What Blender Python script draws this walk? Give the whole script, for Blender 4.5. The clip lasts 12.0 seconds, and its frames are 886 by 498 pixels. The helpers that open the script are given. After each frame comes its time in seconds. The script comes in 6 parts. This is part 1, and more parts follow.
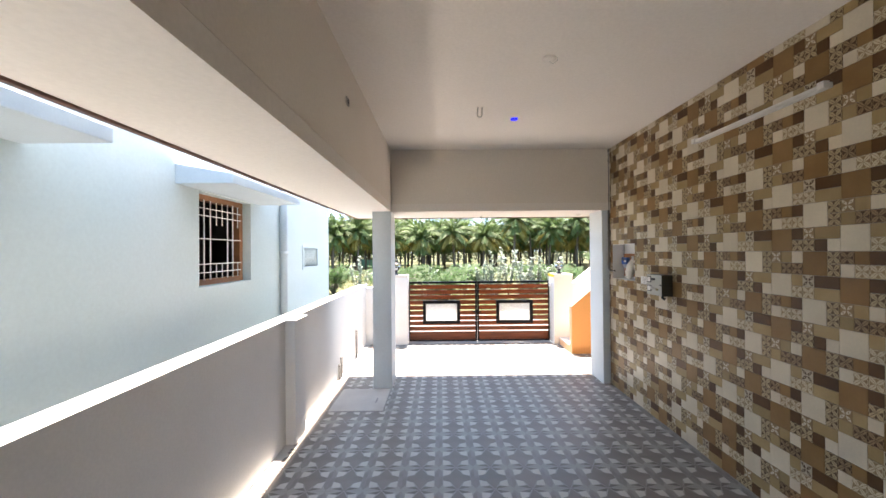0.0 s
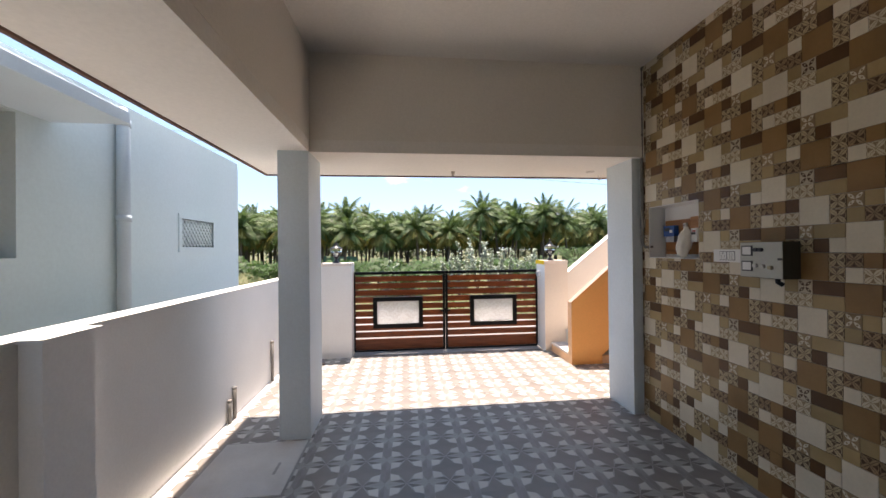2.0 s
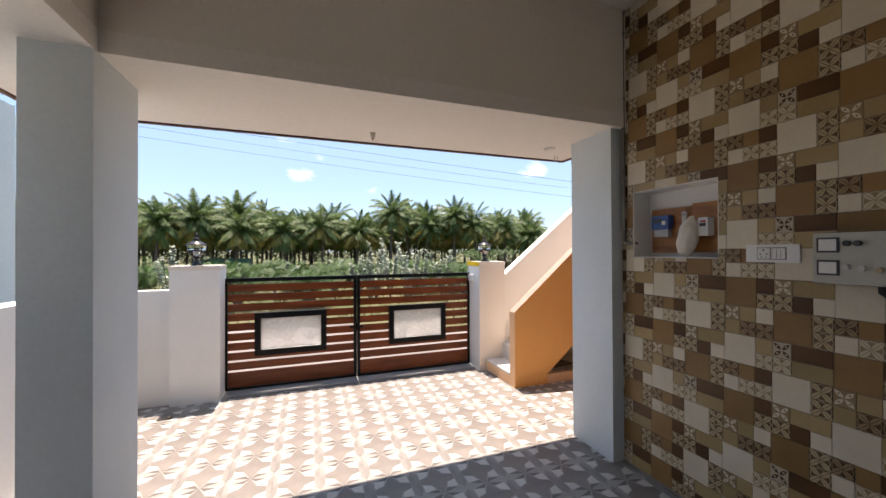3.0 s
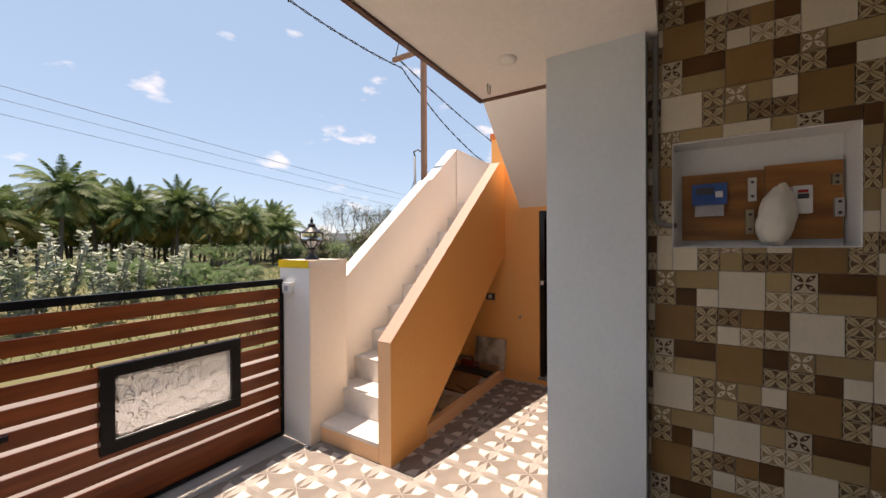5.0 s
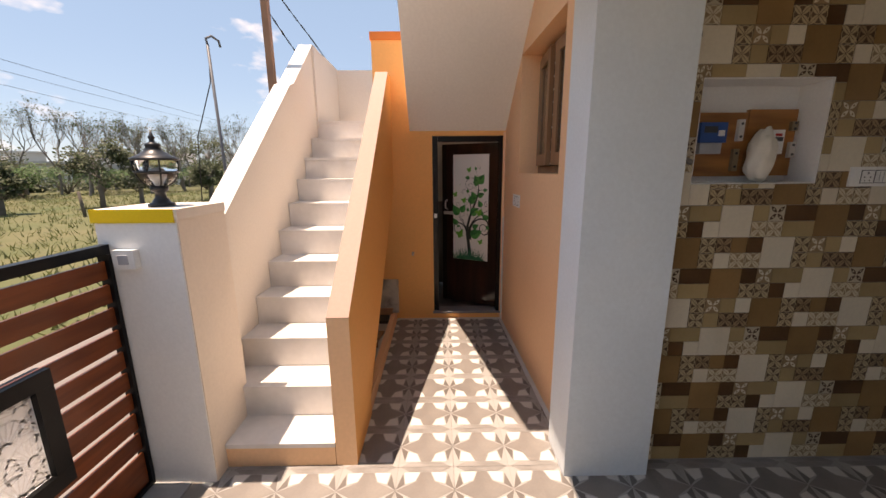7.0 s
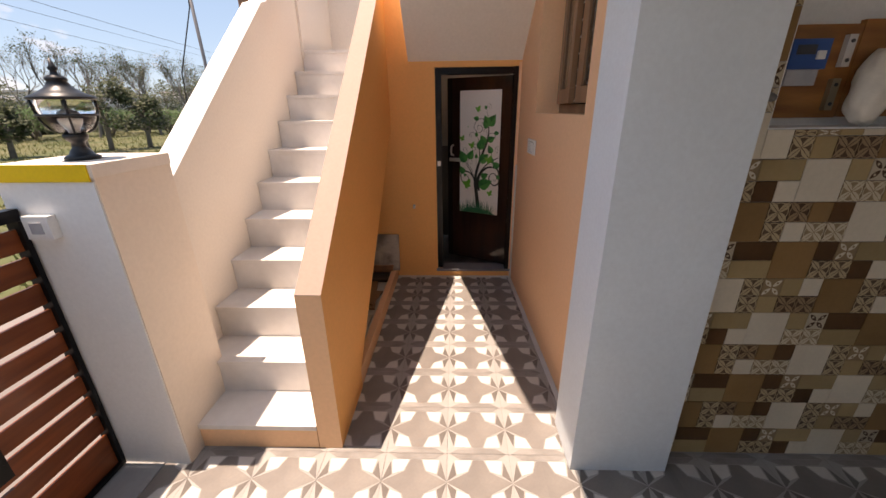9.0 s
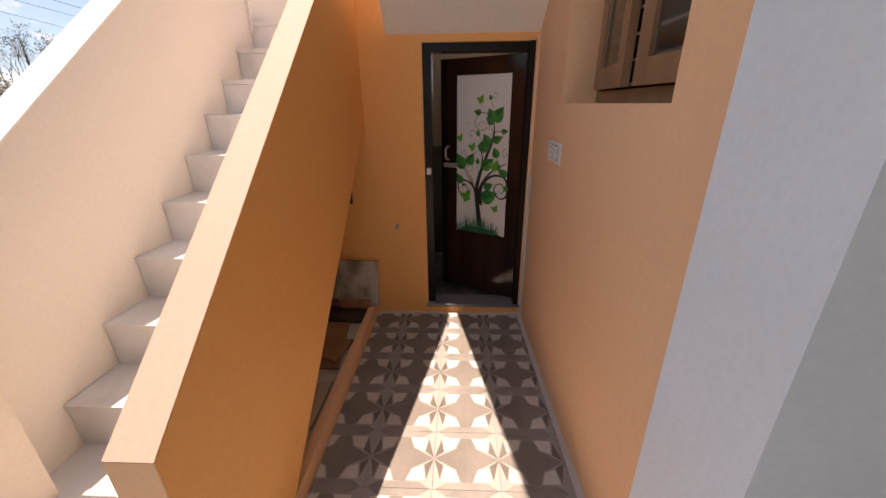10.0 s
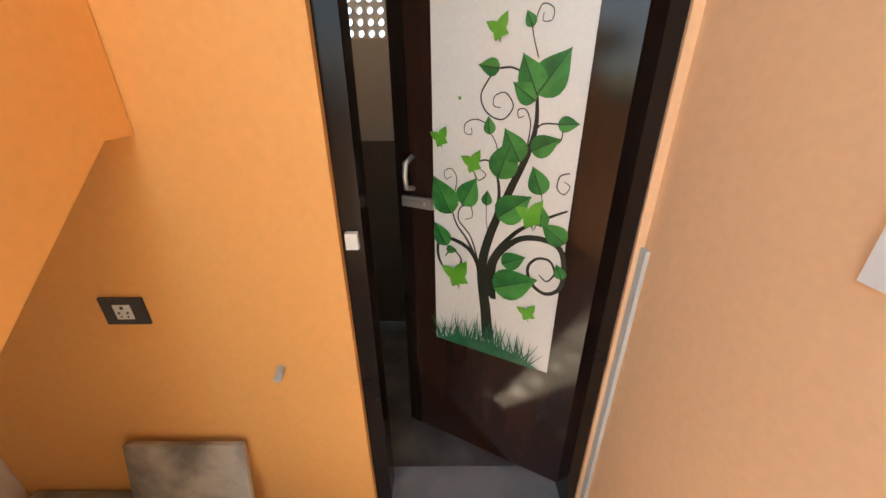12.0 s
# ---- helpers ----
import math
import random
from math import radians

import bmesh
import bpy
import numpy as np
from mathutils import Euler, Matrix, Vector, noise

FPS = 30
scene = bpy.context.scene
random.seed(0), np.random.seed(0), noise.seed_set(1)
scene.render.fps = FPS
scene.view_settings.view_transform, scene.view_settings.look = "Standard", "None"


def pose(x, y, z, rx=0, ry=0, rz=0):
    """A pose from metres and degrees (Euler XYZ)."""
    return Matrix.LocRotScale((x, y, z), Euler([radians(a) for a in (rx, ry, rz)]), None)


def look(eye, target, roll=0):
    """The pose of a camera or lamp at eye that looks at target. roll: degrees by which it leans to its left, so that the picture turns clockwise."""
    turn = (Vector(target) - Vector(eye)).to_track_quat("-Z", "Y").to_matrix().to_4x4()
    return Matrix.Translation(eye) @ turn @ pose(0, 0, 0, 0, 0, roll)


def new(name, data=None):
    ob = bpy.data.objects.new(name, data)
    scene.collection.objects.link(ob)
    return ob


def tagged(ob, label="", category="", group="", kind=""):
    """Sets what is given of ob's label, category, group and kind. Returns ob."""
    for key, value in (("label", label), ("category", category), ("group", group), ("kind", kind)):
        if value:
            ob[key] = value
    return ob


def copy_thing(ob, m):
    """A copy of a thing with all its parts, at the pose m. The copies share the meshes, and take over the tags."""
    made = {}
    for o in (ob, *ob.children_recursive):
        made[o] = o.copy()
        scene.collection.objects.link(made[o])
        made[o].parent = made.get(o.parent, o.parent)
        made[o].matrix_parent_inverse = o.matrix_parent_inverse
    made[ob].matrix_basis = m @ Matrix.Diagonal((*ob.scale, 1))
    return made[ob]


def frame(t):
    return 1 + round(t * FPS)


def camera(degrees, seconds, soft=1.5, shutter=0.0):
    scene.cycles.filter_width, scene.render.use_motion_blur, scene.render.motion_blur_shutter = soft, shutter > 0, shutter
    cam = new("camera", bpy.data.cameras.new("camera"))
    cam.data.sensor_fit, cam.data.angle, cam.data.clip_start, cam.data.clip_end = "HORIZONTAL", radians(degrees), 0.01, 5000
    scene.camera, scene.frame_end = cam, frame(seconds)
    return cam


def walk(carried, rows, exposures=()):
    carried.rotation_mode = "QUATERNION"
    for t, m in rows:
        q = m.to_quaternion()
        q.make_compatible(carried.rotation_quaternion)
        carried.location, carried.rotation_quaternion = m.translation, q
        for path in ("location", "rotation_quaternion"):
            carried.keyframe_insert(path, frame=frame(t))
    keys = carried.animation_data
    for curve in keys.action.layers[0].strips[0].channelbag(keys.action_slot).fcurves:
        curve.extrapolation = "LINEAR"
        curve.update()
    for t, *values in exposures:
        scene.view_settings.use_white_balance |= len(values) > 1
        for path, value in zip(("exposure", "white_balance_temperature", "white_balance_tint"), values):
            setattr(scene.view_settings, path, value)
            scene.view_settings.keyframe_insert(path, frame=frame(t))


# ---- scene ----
cam = camera(100.3, 12.0)
PATH = [
    (0, (0.168, 0.351, 1.774), (0.181, 2.351, 1.79), -0.5),
    (0.5, (0.207, 0.77, 1.773), (0.206, 2.77, 1.785), -0.4),
    (1, (0.192, 1.159, 1.751), (0.204, 3.159, 1.755), -0.4),
    (1.5, (0.262, 1.597, 1.582), (0.321, 3.596, 1.588), -0.5),
    (2, (0.281, 2.131, 1.499), (0.487, 4.12, 1.506), -0.6),
    (2.5, (0.331, 2.654, 1.487), (0.729, 4.614, 1.495), -0.5),
    (2.7, (0.344, 2.904, 1.476), (0.852, 4.838, 1.487), -0.4),
    (4.3, (0.444, 4.513, 1.414), (1.805, 5.979, 1.422), -0.4),
    (4.5, (0.48, 4.682, 1.423), (1.927, 6.062, 1.424), -0.5),
    (5, (0.582, 5.178, 1.423), (2.281, 6.232, 1.413), -0.3),
    (5.5, (0.705, 5.586, 1.426), (2.612, 6.188, 1.407), -0.3),
    (6, (0.842, 5.946, 1.442), (2.83, 6.165, 1.422), -0.2),
    (6.5, (0.845, 6.208, 1.47), (2.841, 6.205, 1.343), -0.3),
    (7, (0.779, 6.285, 1.485), (2.735, 6.266, 1.066), -0.4),
    (7.2, (0.743, 6.287, 1.482), (2.662, 6.273, 0.918), -0.2),
    (8.8, (1.032, 6.211, 1.477), (2.904, 6.259, 0.774), -0.8),
    (9, (1.134, 6.189, 1.491), (3.003, 6.251, 0.78), -0.7),
    (9.5, (1.516, 6.138, 1.473), (3.384, 6.209, 0.763), -0.7),
    (10, (1.918, 6.12, 1.459), (3.777, 6.206, 0.729), -0.6),
    (10.5, (2.314, 6.149, 1.446), (4.167, 6.209, 0.697), -0.8),
    (11, (2.753, 6.117, 1.423), (4.596, 6.17, 0.648), -1.04),
    (11.5, (3.185, 6.169, 1.428), (4.997, 6.167, 0.582), -0.46),
    (12, (3.579, 6.111, 1.393), (5.386, 6.114, 0.534), -0.52),
]
walk(cam, [(t, look(eye, target, roll)) for t, eye, target, roll in PATH], exposures=[(0.0, 3.82, 7300, 18), (0.5, 3.5, 7300, 18), (0.8, 3.34, 7400, 18), (1.5, 2.92, 7400, 19), (2.0, 2.74, 7400, 20), (2.5, 2.6, 7400, 20), (4.3, 2.18, 8300, 23), (6.5, 2.1, 8600, 24), (9.0, 2.12, 8300, 24), (10.0, 2.26, 8500, 26), (10.5, 2.45, 10000, 30), (11.0, 3.08, 10000, 24), (11.5, 3.7, 8500, 12), (12.0, 4.05, 8200, 9)])

# ---- sky and sun ----
SUN = Vector((0.0, 0.225, 1.0)).normalized()
world = bpy.data.worlds.new("sky")
scene.world = world
world.use_nodes = True
wn, wl = world.node_tree.nodes, world.node_tree.links
wn.clear()
sky = wn.new("ShaderNodeTexSky")
sky.sky_type, sky.sun_disc = "NISHITA", False
sky.sun_elevation, sky.sun_rotation = math.asin(SUN.z), math.atan2(SUN.x, SUN.y)
sky.air_density, sky.dust_density, sky.ozone_density = 0.9, 0.4, 2.0
wco = wn.new("ShaderNodeTexCoord")
wmap = wn.new("ShaderNodeMapping")
wmap.inputs["Scale"].default_value = (1.0, 1.0, 2.2)
wno = wn.new("ShaderNodeTexNoise")
wno.inputs["Scale"].default_value, wno.inputs["Detail"].default_value, wno.inputs["Roughness"].default_value = 6.5, 6.0, 0.5
wra = wn.new("ShaderNodeValToRGB")
wra.color_ramp.elements[0].position, wra.color_ramp.elements[1].position = 0.62, 0.71
wmx = wn.new("ShaderNodeMix")
wmx.data_type = "RGBA"
wmx.inputs["B"].default_value = (4.2, 4.5, 5.0, 1)
wmu = wn.new("ShaderNodeMath")
wmu.operation = "MULTIPLY"
wmu.inputs[1].default_value = 0.75
wbg = wn.new("ShaderNodeBackground")
wbg.inputs["Strength"].default_value = 0.062
wou = wn.new("ShaderNodeOutputWorld")
wl.new(wco.outputs["Generated"], wmap.inputs["Vector"])
wl.new(wmap.outputs["Vector"], wno.inputs["Vector"])
wl.new(wno.outputs["Fac"], wra.inputs["Fac"])
wl.new(wra.outputs["Color"], wmu.inputs[0])
wl.new(wmu.outputs["Value"], wmx.inputs["Factor"])
whz = wn.new("ShaderNodeMix")
whz.data_type = "RGBA"
whz.inputs["Factor"].default_value = 0.70
whz.inputs["B"].default_value = (1.22, 2.22, 3.5, 1)
wl.new(sky.outputs["Color"], whz.inputs["A"])
wl.new(whz.outputs["Result"], wmx.inputs["A"])
wl.new(wmx.outputs["Result"], wbg.inputs["Color"])
wl.new(wbg.outputs["Background"], wou.inputs["Surface"])

sun = new("sun", bpy.data.lights.new("sun", "SUN"))
sun.data.energy, sun.data.angle, sun.data.color = 2.0, radians(0.53), (1.0, 0.955, 0.89)
sun.matrix_world = look(SUN * 50, (0, 0, 0))


# ---- materials ----
def mat(name, colour, rough=0.7, second=None, scale=6.0, amount=0.5, bump=0.15, fine=90.0, metal=0.0, detail=5.0, spread=(0.35, 0.7), rnd=0.0, ior=1.45, spec=0.5, stretch=(1, 1, 1)):
    """A surface with a large-scale tone, a fine grain and a fine relief."""
    m = bpy.data.materials.new(name)
    m.use_nodes = True
    n, l = m.node_tree.nodes, m.node_tree.links
    b = n["Principled BSDF"]
    b.inputs["Roughness"].default_value, b.inputs["Metallic"].default_value, b.inputs["IOR"].default_value = rough, metal, ior
    b.inputs["Specular IOR Level"].default_value = spec
    co = n.new("ShaderNodeTexCoord")
    mp = n.new("ShaderNodeMapping")
    mp.inputs["Scale"].default_value = stretch
    l.new(co.outputs["Object"], mp.inputs["Vector"])
    big = n.new("ShaderNodeTexNoise")
    big.inputs["Scale"].default_value, big.inputs["Detail"].default_value = scale, detail
    l.new(mp.outputs["Vector"], big.inputs["Vector"])
    ramp = n.new("ShaderNodeMapRange")
    ramp.inputs["From Min"].default_value, ramp.inputs["From Max"].default_value = spread
    ramp.inputs["To Max"].default_value = amount
    l.new(big.outputs["Fac"], ramp.inputs["Value"])
    mix = n.new("ShaderNodeMix")
    mix.data_type = "RGBA"
    mix.inputs["A"].default_value = (*colour, 1)
    mix.inputs["B"].default_value = (*(second or [c * 0.8 for c in colour]), 1)
    l.new(ramp.outputs["Result"], mix.inputs["Factor"])
    small = n.new("ShaderNodeTexNoise")
    small.inputs["Scale"].default_value, small.inputs["Detail"].default_value = fine, 3.0
    l.new(mp.outputs["Vector"], small.inputs["Vector"])
    hsv = n.new("ShaderNodeHueSaturation")
    val = n.new("ShaderNodeMapRange")
    val.inputs["To Min"].default_value, val.inputs["To Max"].default_value = 0.93, 1.07
    l.new(small.outputs["Fac"], val.inputs["Value"])
    last = val.outputs["Result"]
    if rnd:
        oi = n.new("ShaderNodeObjectInfo")
        geo = n.new("ShaderNodeNewGeometry")
        add = n.new("ShaderNodeMath")
        add.operation = "ADD"
        l.new(oi.outputs["Random"], add.inputs[0])
        l.new(geo.outputs["Random Per Island"], add.inputs[1])
        fr = n.new("ShaderNodeMath")
        fr.operation = "FRACT"
        l.new(add.outputs["Value"], fr.inputs[0])
        mr = n.new("ShaderNodeMapRange")
        mr.inputs["To Min"].default_value, mr.inputs["To Max"].default_value = 1 - rnd, 1 + rnd
        l.new(fr.outputs["Value"], mr.inputs["Value"])
        mu = n.new("ShaderNodeMath")
        mu.operation = "MULTIPLY"
        l.new(last, mu.inputs[0])
        l.new(mr.outputs["Result"], mu.inputs[1])
        last = mu.outputs["Value"]
    l.new(last, hsv.inputs["Value"])
    l.new(mix.outputs["Result"], hsv.inputs["Color"])
    l.new(hsv.outputs["Color"], b.inputs["Base Color"])
    if bump:
        bp = n.new("ShaderNodeBump")
        bp.inputs["Strength"].default_value, bp.inputs["Distance"].default_value = bump, 0.004
        l.new(small.outputs["Fac"], bp.inputs["Height"])
        l.new(bp.outputs["Normal"], b.inputs["Normal"])
    return m


def glass(name, colour=(1, 1, 1), rough=0.02):
    m = bpy.data.materials.new(name)
    m.use_nodes = True
    b = m.node_tree.nodes["Principled BSDF"]
    b.inputs["Base Color"].default_value = (*colour, 1)
    b.inputs["Roughness"].default_value, b.inputs["Transmission Weight"].default_value, b.inputs["IOR"].default_value = rough, 1.0, 1.45
    return m


def leafy(name, colour, second, rnd=0.35):
    m = mat(name, colour, 0.6, second, 0.7, 0.8, 0, 8.0, rnd=rnd)
    n, l = m.node_tree.nodes, m.node_tree.links
    tr = n.new("ShaderNodeBsdfTranslucent")
    mx = n.new("ShaderNodeMixShader")
    mx.inputs["Fac"].default_value = 0.3
    b = n["Principled BSDF"]
    l.new(b.inputs["Base Color"].links[0].from_socket, tr.inputs["Color"])
    l.new(b.outputs["BSDF"], mx.inputs[1])
    l.new(tr.outputs["BSDF"], mx.inputs[2])
    l.new(mx.outputs["Shader"], n["Material Output"].inputs["Surface"])
    return m


M_CREAM = mat("cream_wall_paint", (0.82, 0.77, 0.70), 0.75, (0.77, 0.715, 0.645), 1.3, 0.6, 0.12, 60)
M_CEIL = mat("white_ceiling_paint", (0.86, 0.82, 0.77), 0.8, (0.81, 0.765, 0.71), 0.8, 0.6, 0.08, 50)
M_WHITE = mat("white_emulsion", (0.80, 0.79, 0.77), 0.7, (0.72, 0.71, 0.69), 1.6, 0.7, 0.15, 70)
M_WPILLAR = mat("white_pillar_paint", (0.71, 0.775, 0.81), 0.65, (0.64, 0.705, 0.74), 1.8, 0.8, 0.2, 60)
# peach for the sunlit rail top, coloured down to hold back the sun
M_PEACHSUN = mat("glare_cut_peach", (0.405, 0.272, 0.218), 0.7, (0.38, 0.252, 0.198), 1.8, 0.6, 0.12, 60)
M_PEACHW = mat("cream_peach_paint", (0.75, 0.675, 0.60), 0.72, (0.70, 0.625, 0.55), 1.8, 0.6, 0.12, 60)
# darker than the parapet's cream; on the post the difference stands for shade
M_BUFF = mat("buff_shade_tone", (0.74, 0.645, 0.555), 0.72, (0.69, 0.59, 0.495), 1.8, 0.6, 0.12, 60)
M_ORANGE = mat("orange_wall_paint", (0.90, 0.442, 0.148), 0.62, (0.87, 0.408, 0.128), 1.5, 0.6, 0.05, 55)
M_SALMON = mat("salmon_wall_paint", (0.875, 0.53, 0.305), 0.65, (0.845, 0.495, 0.275), 1.2, 0.6, 0.03, 55)
M_REDOR = mat("red_orange_band", (0.75, 0.20, 0.04), 0.6)
M_YELLOW = mat("yellow_band_paint", (0.92, 0.60, 0.012), 0.55, (0.85, 0.53, 0.012), 6, 0.6, 0.1)
M_BLUEW = mat("pale_blue_wall_paint", (0.55, 0.63, 0.645), 0.75, (0.485, 0.59, 0.59), 0.55, 0.8, 0.12, 45)
M_BLUET = mat("blue_grey_trim_paint", (0.47, 0.56, 0.62), 0.7, (0.42, 0.50, 0.56), 2, 0.7, 0.12)
M_BROWN = mat("brown_edge_paint", (0.14, 0.065, 0.045), 0.55, (0.10, 0.045, 0.03), 4, 0.6, 0.1)
M_STEP = mat("marble_step", (0.72, 0.68, 0.645), 0.4, (0.54, 0.50, 0.46), 3.2, 0.75, 0.06, 24, detail=9, spread=(0.42, 0.72))
M_CEMENT = mat("grey_cement", (0.36, 0.35, 0.34), 0.8, (0.26, 0.25, 0.24), 3, 0.8, 0.3, 70)
M_PALECEM = mat("pale_cement", (0.62, 0.60, 0.57), 0.8, (0.48, 0.46, 0.44), 3, 0.8, 0.25, 60)
M_GROUT = mat("tile_grout", (0.30, 0.285, 0.27), 0.85, (0.22, 0.21, 0.20), 5, 0.7, 0.2)
T_BASE = mat("tile_ivory", (0.36, 0.345, 0.325), 0.42, (0.30, 0.285, 0.265), 3, 0.7, 0.05, 80, rnd=0.04)
T_KITE = mat("tile_white_facet", (0.60, 0.58, 0.545), 0.42, (0.50, 0.48, 0.45), 3, 0.7, 0.05, 80, rnd=0.04)
T_STAR = mat("tile_taupe_star", (0.185, 0.165, 0.15), 0.42, (0.26, 0.235, 0.21), 5, 0.7, 0.05, 80, rnd=0.08)
T_LENS = mat("tile_grey_petal", (0.20, 0.185, 0.17), 0.42, (0.32, 0.30, 0.28), 7, 0.8, 0.05, 80, rnd=0.06)
T_DARK = mat("tile_dark_facet", (0.13, 0.112, 0.10), 0.42, (0.18, 0.16, 0.145), 5, 0.7, 0.05, 80, rnd=0.06)
M_BLACK = mat("black_gate_enamel", (0.006, 0.006, 0.007), 0.35, (0.010, 0.010, 0.010), 5, 0.6, 0.05, spec=0.18)
M_SLAT = mat("red_brown_wood_panel", (0.21, 0.055, 0.018), 0.28, (0.115, 0.028, 0.010), 3.0, 0.9, 0.06, 40, rnd=0.14, spec=0.3, stretch=(1, 8, 12))
M_FROST = glass("frosted_panel", (0.88, 0.89, 0.90), 0.5)
M_FROST.node_tree.nodes["Principled BSDF"].inputs["Transmission Weight"].default_value = 0.85
M_IRON = mat("black_cast_iron", (0.02, 0.021, 0.023), 0.38, (0.035, 0.036, 0.04), 9, 0.6, 0.1, metal=0.2)
M_GLASS = glass("clear_lamp_glass", (0.92, 0.94, 0.95), 0.08)
M_PANE = glass("window_pane_glass", (0.75, 0.78, 0.78), 0.12)
M_WOOD = mat("brown_window_wood", (0.35, 0.19, 0.098), 0.45, (0.24, 0.125, 0.064), 2.2, 0.9, 0.12, 60, stretch=(6, 6, 1))
M_TEAK = mat("teak_window_frame", (0.36, 0.165, 0.075), 0.5, (0.27, 0.115, 0.05), 2.5, 0.8, 0.1, 60)
M_BOARD = mat("varnished_meter_board", (0.44, 0.18, 0.05), 0.42, (0.20, 0.075, 0.022), 2.6, 0.9, 0.08, 40, stretch=(1, 1, 7))
M_DOOR = mat("dark_brown_laminate", (0.022, 0.011, 0.009), 0.09, (0.04, 0.017, 0.012), 2.0, 0.8, 0.03, 40, stretch=(9, 9, 1))
M_DFRAME = mat("black_brown_door_frame", (0.012, 0.008, 0.007), 0.18, (0.020, 0.013, 0.011), 3, 0.7, 0.04, spec=0.3)
M_PRINT = mat("white_print_sheet", (0.74, 0.70, 0.65), 0.3, (0.70, 0.66, 0.61), 3, 0.6, 0.02)
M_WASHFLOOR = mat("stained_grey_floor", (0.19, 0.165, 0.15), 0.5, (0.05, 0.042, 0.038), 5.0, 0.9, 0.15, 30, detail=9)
M_LEAFD = mat("print_dark_green", (0.012, 0.115, 0.03), 0.3, (0.035, 0.23, 0.05), 22, 0.9, 0)
M_LEAFM = mat("print_mid_green", (0.03, 0.19, 0.042), 0.3, (0.075, 0.31, 0.07), 18, 0.9, 0)
M_LEAFL = mat("print_light_green", (0.085, 0.32, 0.03), 0.3, (0.16, 0.42, 0.06), 20, 0.8, 0)
M_INK = mat("print_black_ink", (0.015, 0.017, 0.012), 0.35, (0.03, 0.032, 0.022), 10, 0.6, 0)
M_GRASSP = mat("print_grass_green", (0.012, 0.10, 0.045), 0.3, (0.03, 0.17, 0.08), 30, 0.8, 0)
M_PLASTIC = mat("white_switch_plastic", (0.78, 0.77, 0.75), 0.3, (0.72, 0.71, 0.69), 10, 0.5, 0.02)
M_LINE = mat("dark_switch_line", (0.05, 0.05, 0.055), 0.4)
M_GREYBOX = mat("grey_green_powder_coat", (0.50, 0.50, 0.45), 0.45, (0.43, 0.43, 0.38), 6, 0.6, 0.08)
# starter case steel, with the shade of its side put into the colour
M_CASESHADE = mat("shaded_case_steel", (0.05, 0.047, 0.034), 0.5, (0.035, 0.032, 0.023), 6, 0.6, 0.08)
M_BLUEM = mat("blue_meter_plastic", (0.02, 0.07, 0.26), 0.3, (0.03, 0.10, 0.32), 10, 0.6, 0.05)
M_CLEARM = mat("grey_clear_plastic", (0.38, 0.38, 0.40), 0.25, (0.5, 0.5, 0.52), 20, 0.7, 0.05)
M_BAG = mat("crumpled_white_plastic", (0.78, 0.73, 0.64), 0.4, (0.66, 0.61, 0.52), 14, 0.7, 0.6, 30)
M_BRASS = mat("dull_metal_terminal", (0.42, 0.36, 0.25), 0.4, metal=0.7)
M_RED = mat("red_toggle_plastic", (0.5, 0.03, 0.02), 0.4)
M_STEEL = mat("brushed_steel", (0.62, 0.61, 0.59), 0.3, (0.5, 0.49, 0.48), 14, 0.6, 0.05, metal=0.8)
M_PVC = mat("grey_pvc_conduit", (0.23, 0.215, 0.20), 0.5, (0.17, 0.16, 0.15), 5, 0.7, 0.1)
M_PVCB = mat("pale_blue_pvc_pipe", (0.42, 0.49, 0.53), 0.5, (0.36, 0.42, 0.46), 3, 0.6, 0.05)
# room interiors: their lack of light is put into this dark colour
M_DARKIN = mat("room_shade_colour", (0.10, 0.095, 0.09), 0.9, (0.07, 0.066, 0.062), 2, 0.7, 0.1)
# cream tile with the washroom's shade put into its colour
M_BATHUP = mat("dimmed_cream_tile", (0.36, 0.34, 0.31), 0.3, (0.31, 0.29, 0.265), 4, 0.6, 0.04)
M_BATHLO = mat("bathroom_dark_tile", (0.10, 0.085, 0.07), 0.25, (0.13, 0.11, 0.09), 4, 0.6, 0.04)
M_GRANITE = mat("grey_granite", (0.25, 0.25, 0.26), 0.4, (0.17, 0.17, 0.18), 9, 0.8, 0.05, 140)
M_STONE = mat("dusty_stone_slab", (0.50, 0.44, 0.37), 0.6, (0.17, 0.14, 0.115), 5, 0.95, 0.2, 60, spread=(0.42, 0.60))
M_STONED = mat("dark_polished_offcut", (0.045, 0.035, 0.03), 0.35, (0.10, 0.085, 0.07), 6, 0.8, 0.05)
M_STONEB = mat("brown_marble_offcut", (0.36, 0.22, 0.12), 0.5, (0.22, 0.13, 0.075), 5, 0.9, 0.1)
M_BLUECAP = mat("bright_blue_plastic", (0.005, 0.01, 0.75), 0.35)
M_BLUECAP.node_tree.nodes["Principled BSDF"].inputs["Emission Color"].default_value = (0.0, 0.01, 1.0, 1)
M_BLUECAP.node_tree.nodes["Principled BSDF"].inputs["Emission Strength"].default_value = 0.15
M_WIRE = mat("black_cable", (0.02, 0.02, 0.022), 0.6)
M_RUST = mat("brown_painted_steel", (0.30, 0.165, 0.10), 0.6, (0.24, 0.12, 0.07), 6, 0.7, 0.1)
M_GPOLE = mat("grey_painted_pole", (0.12, 0.125, 0.14), 0.5, (0.09, 0.095, 0.105), 6, 0.7, 0.1)
M_GROUND = mat("dry_grass_ground", (0.13, 0.118, 0.055), 0.95, (0.06, 0.085, 0.025), 0.4, 0.9, 0.6, 3.5, detail=9)
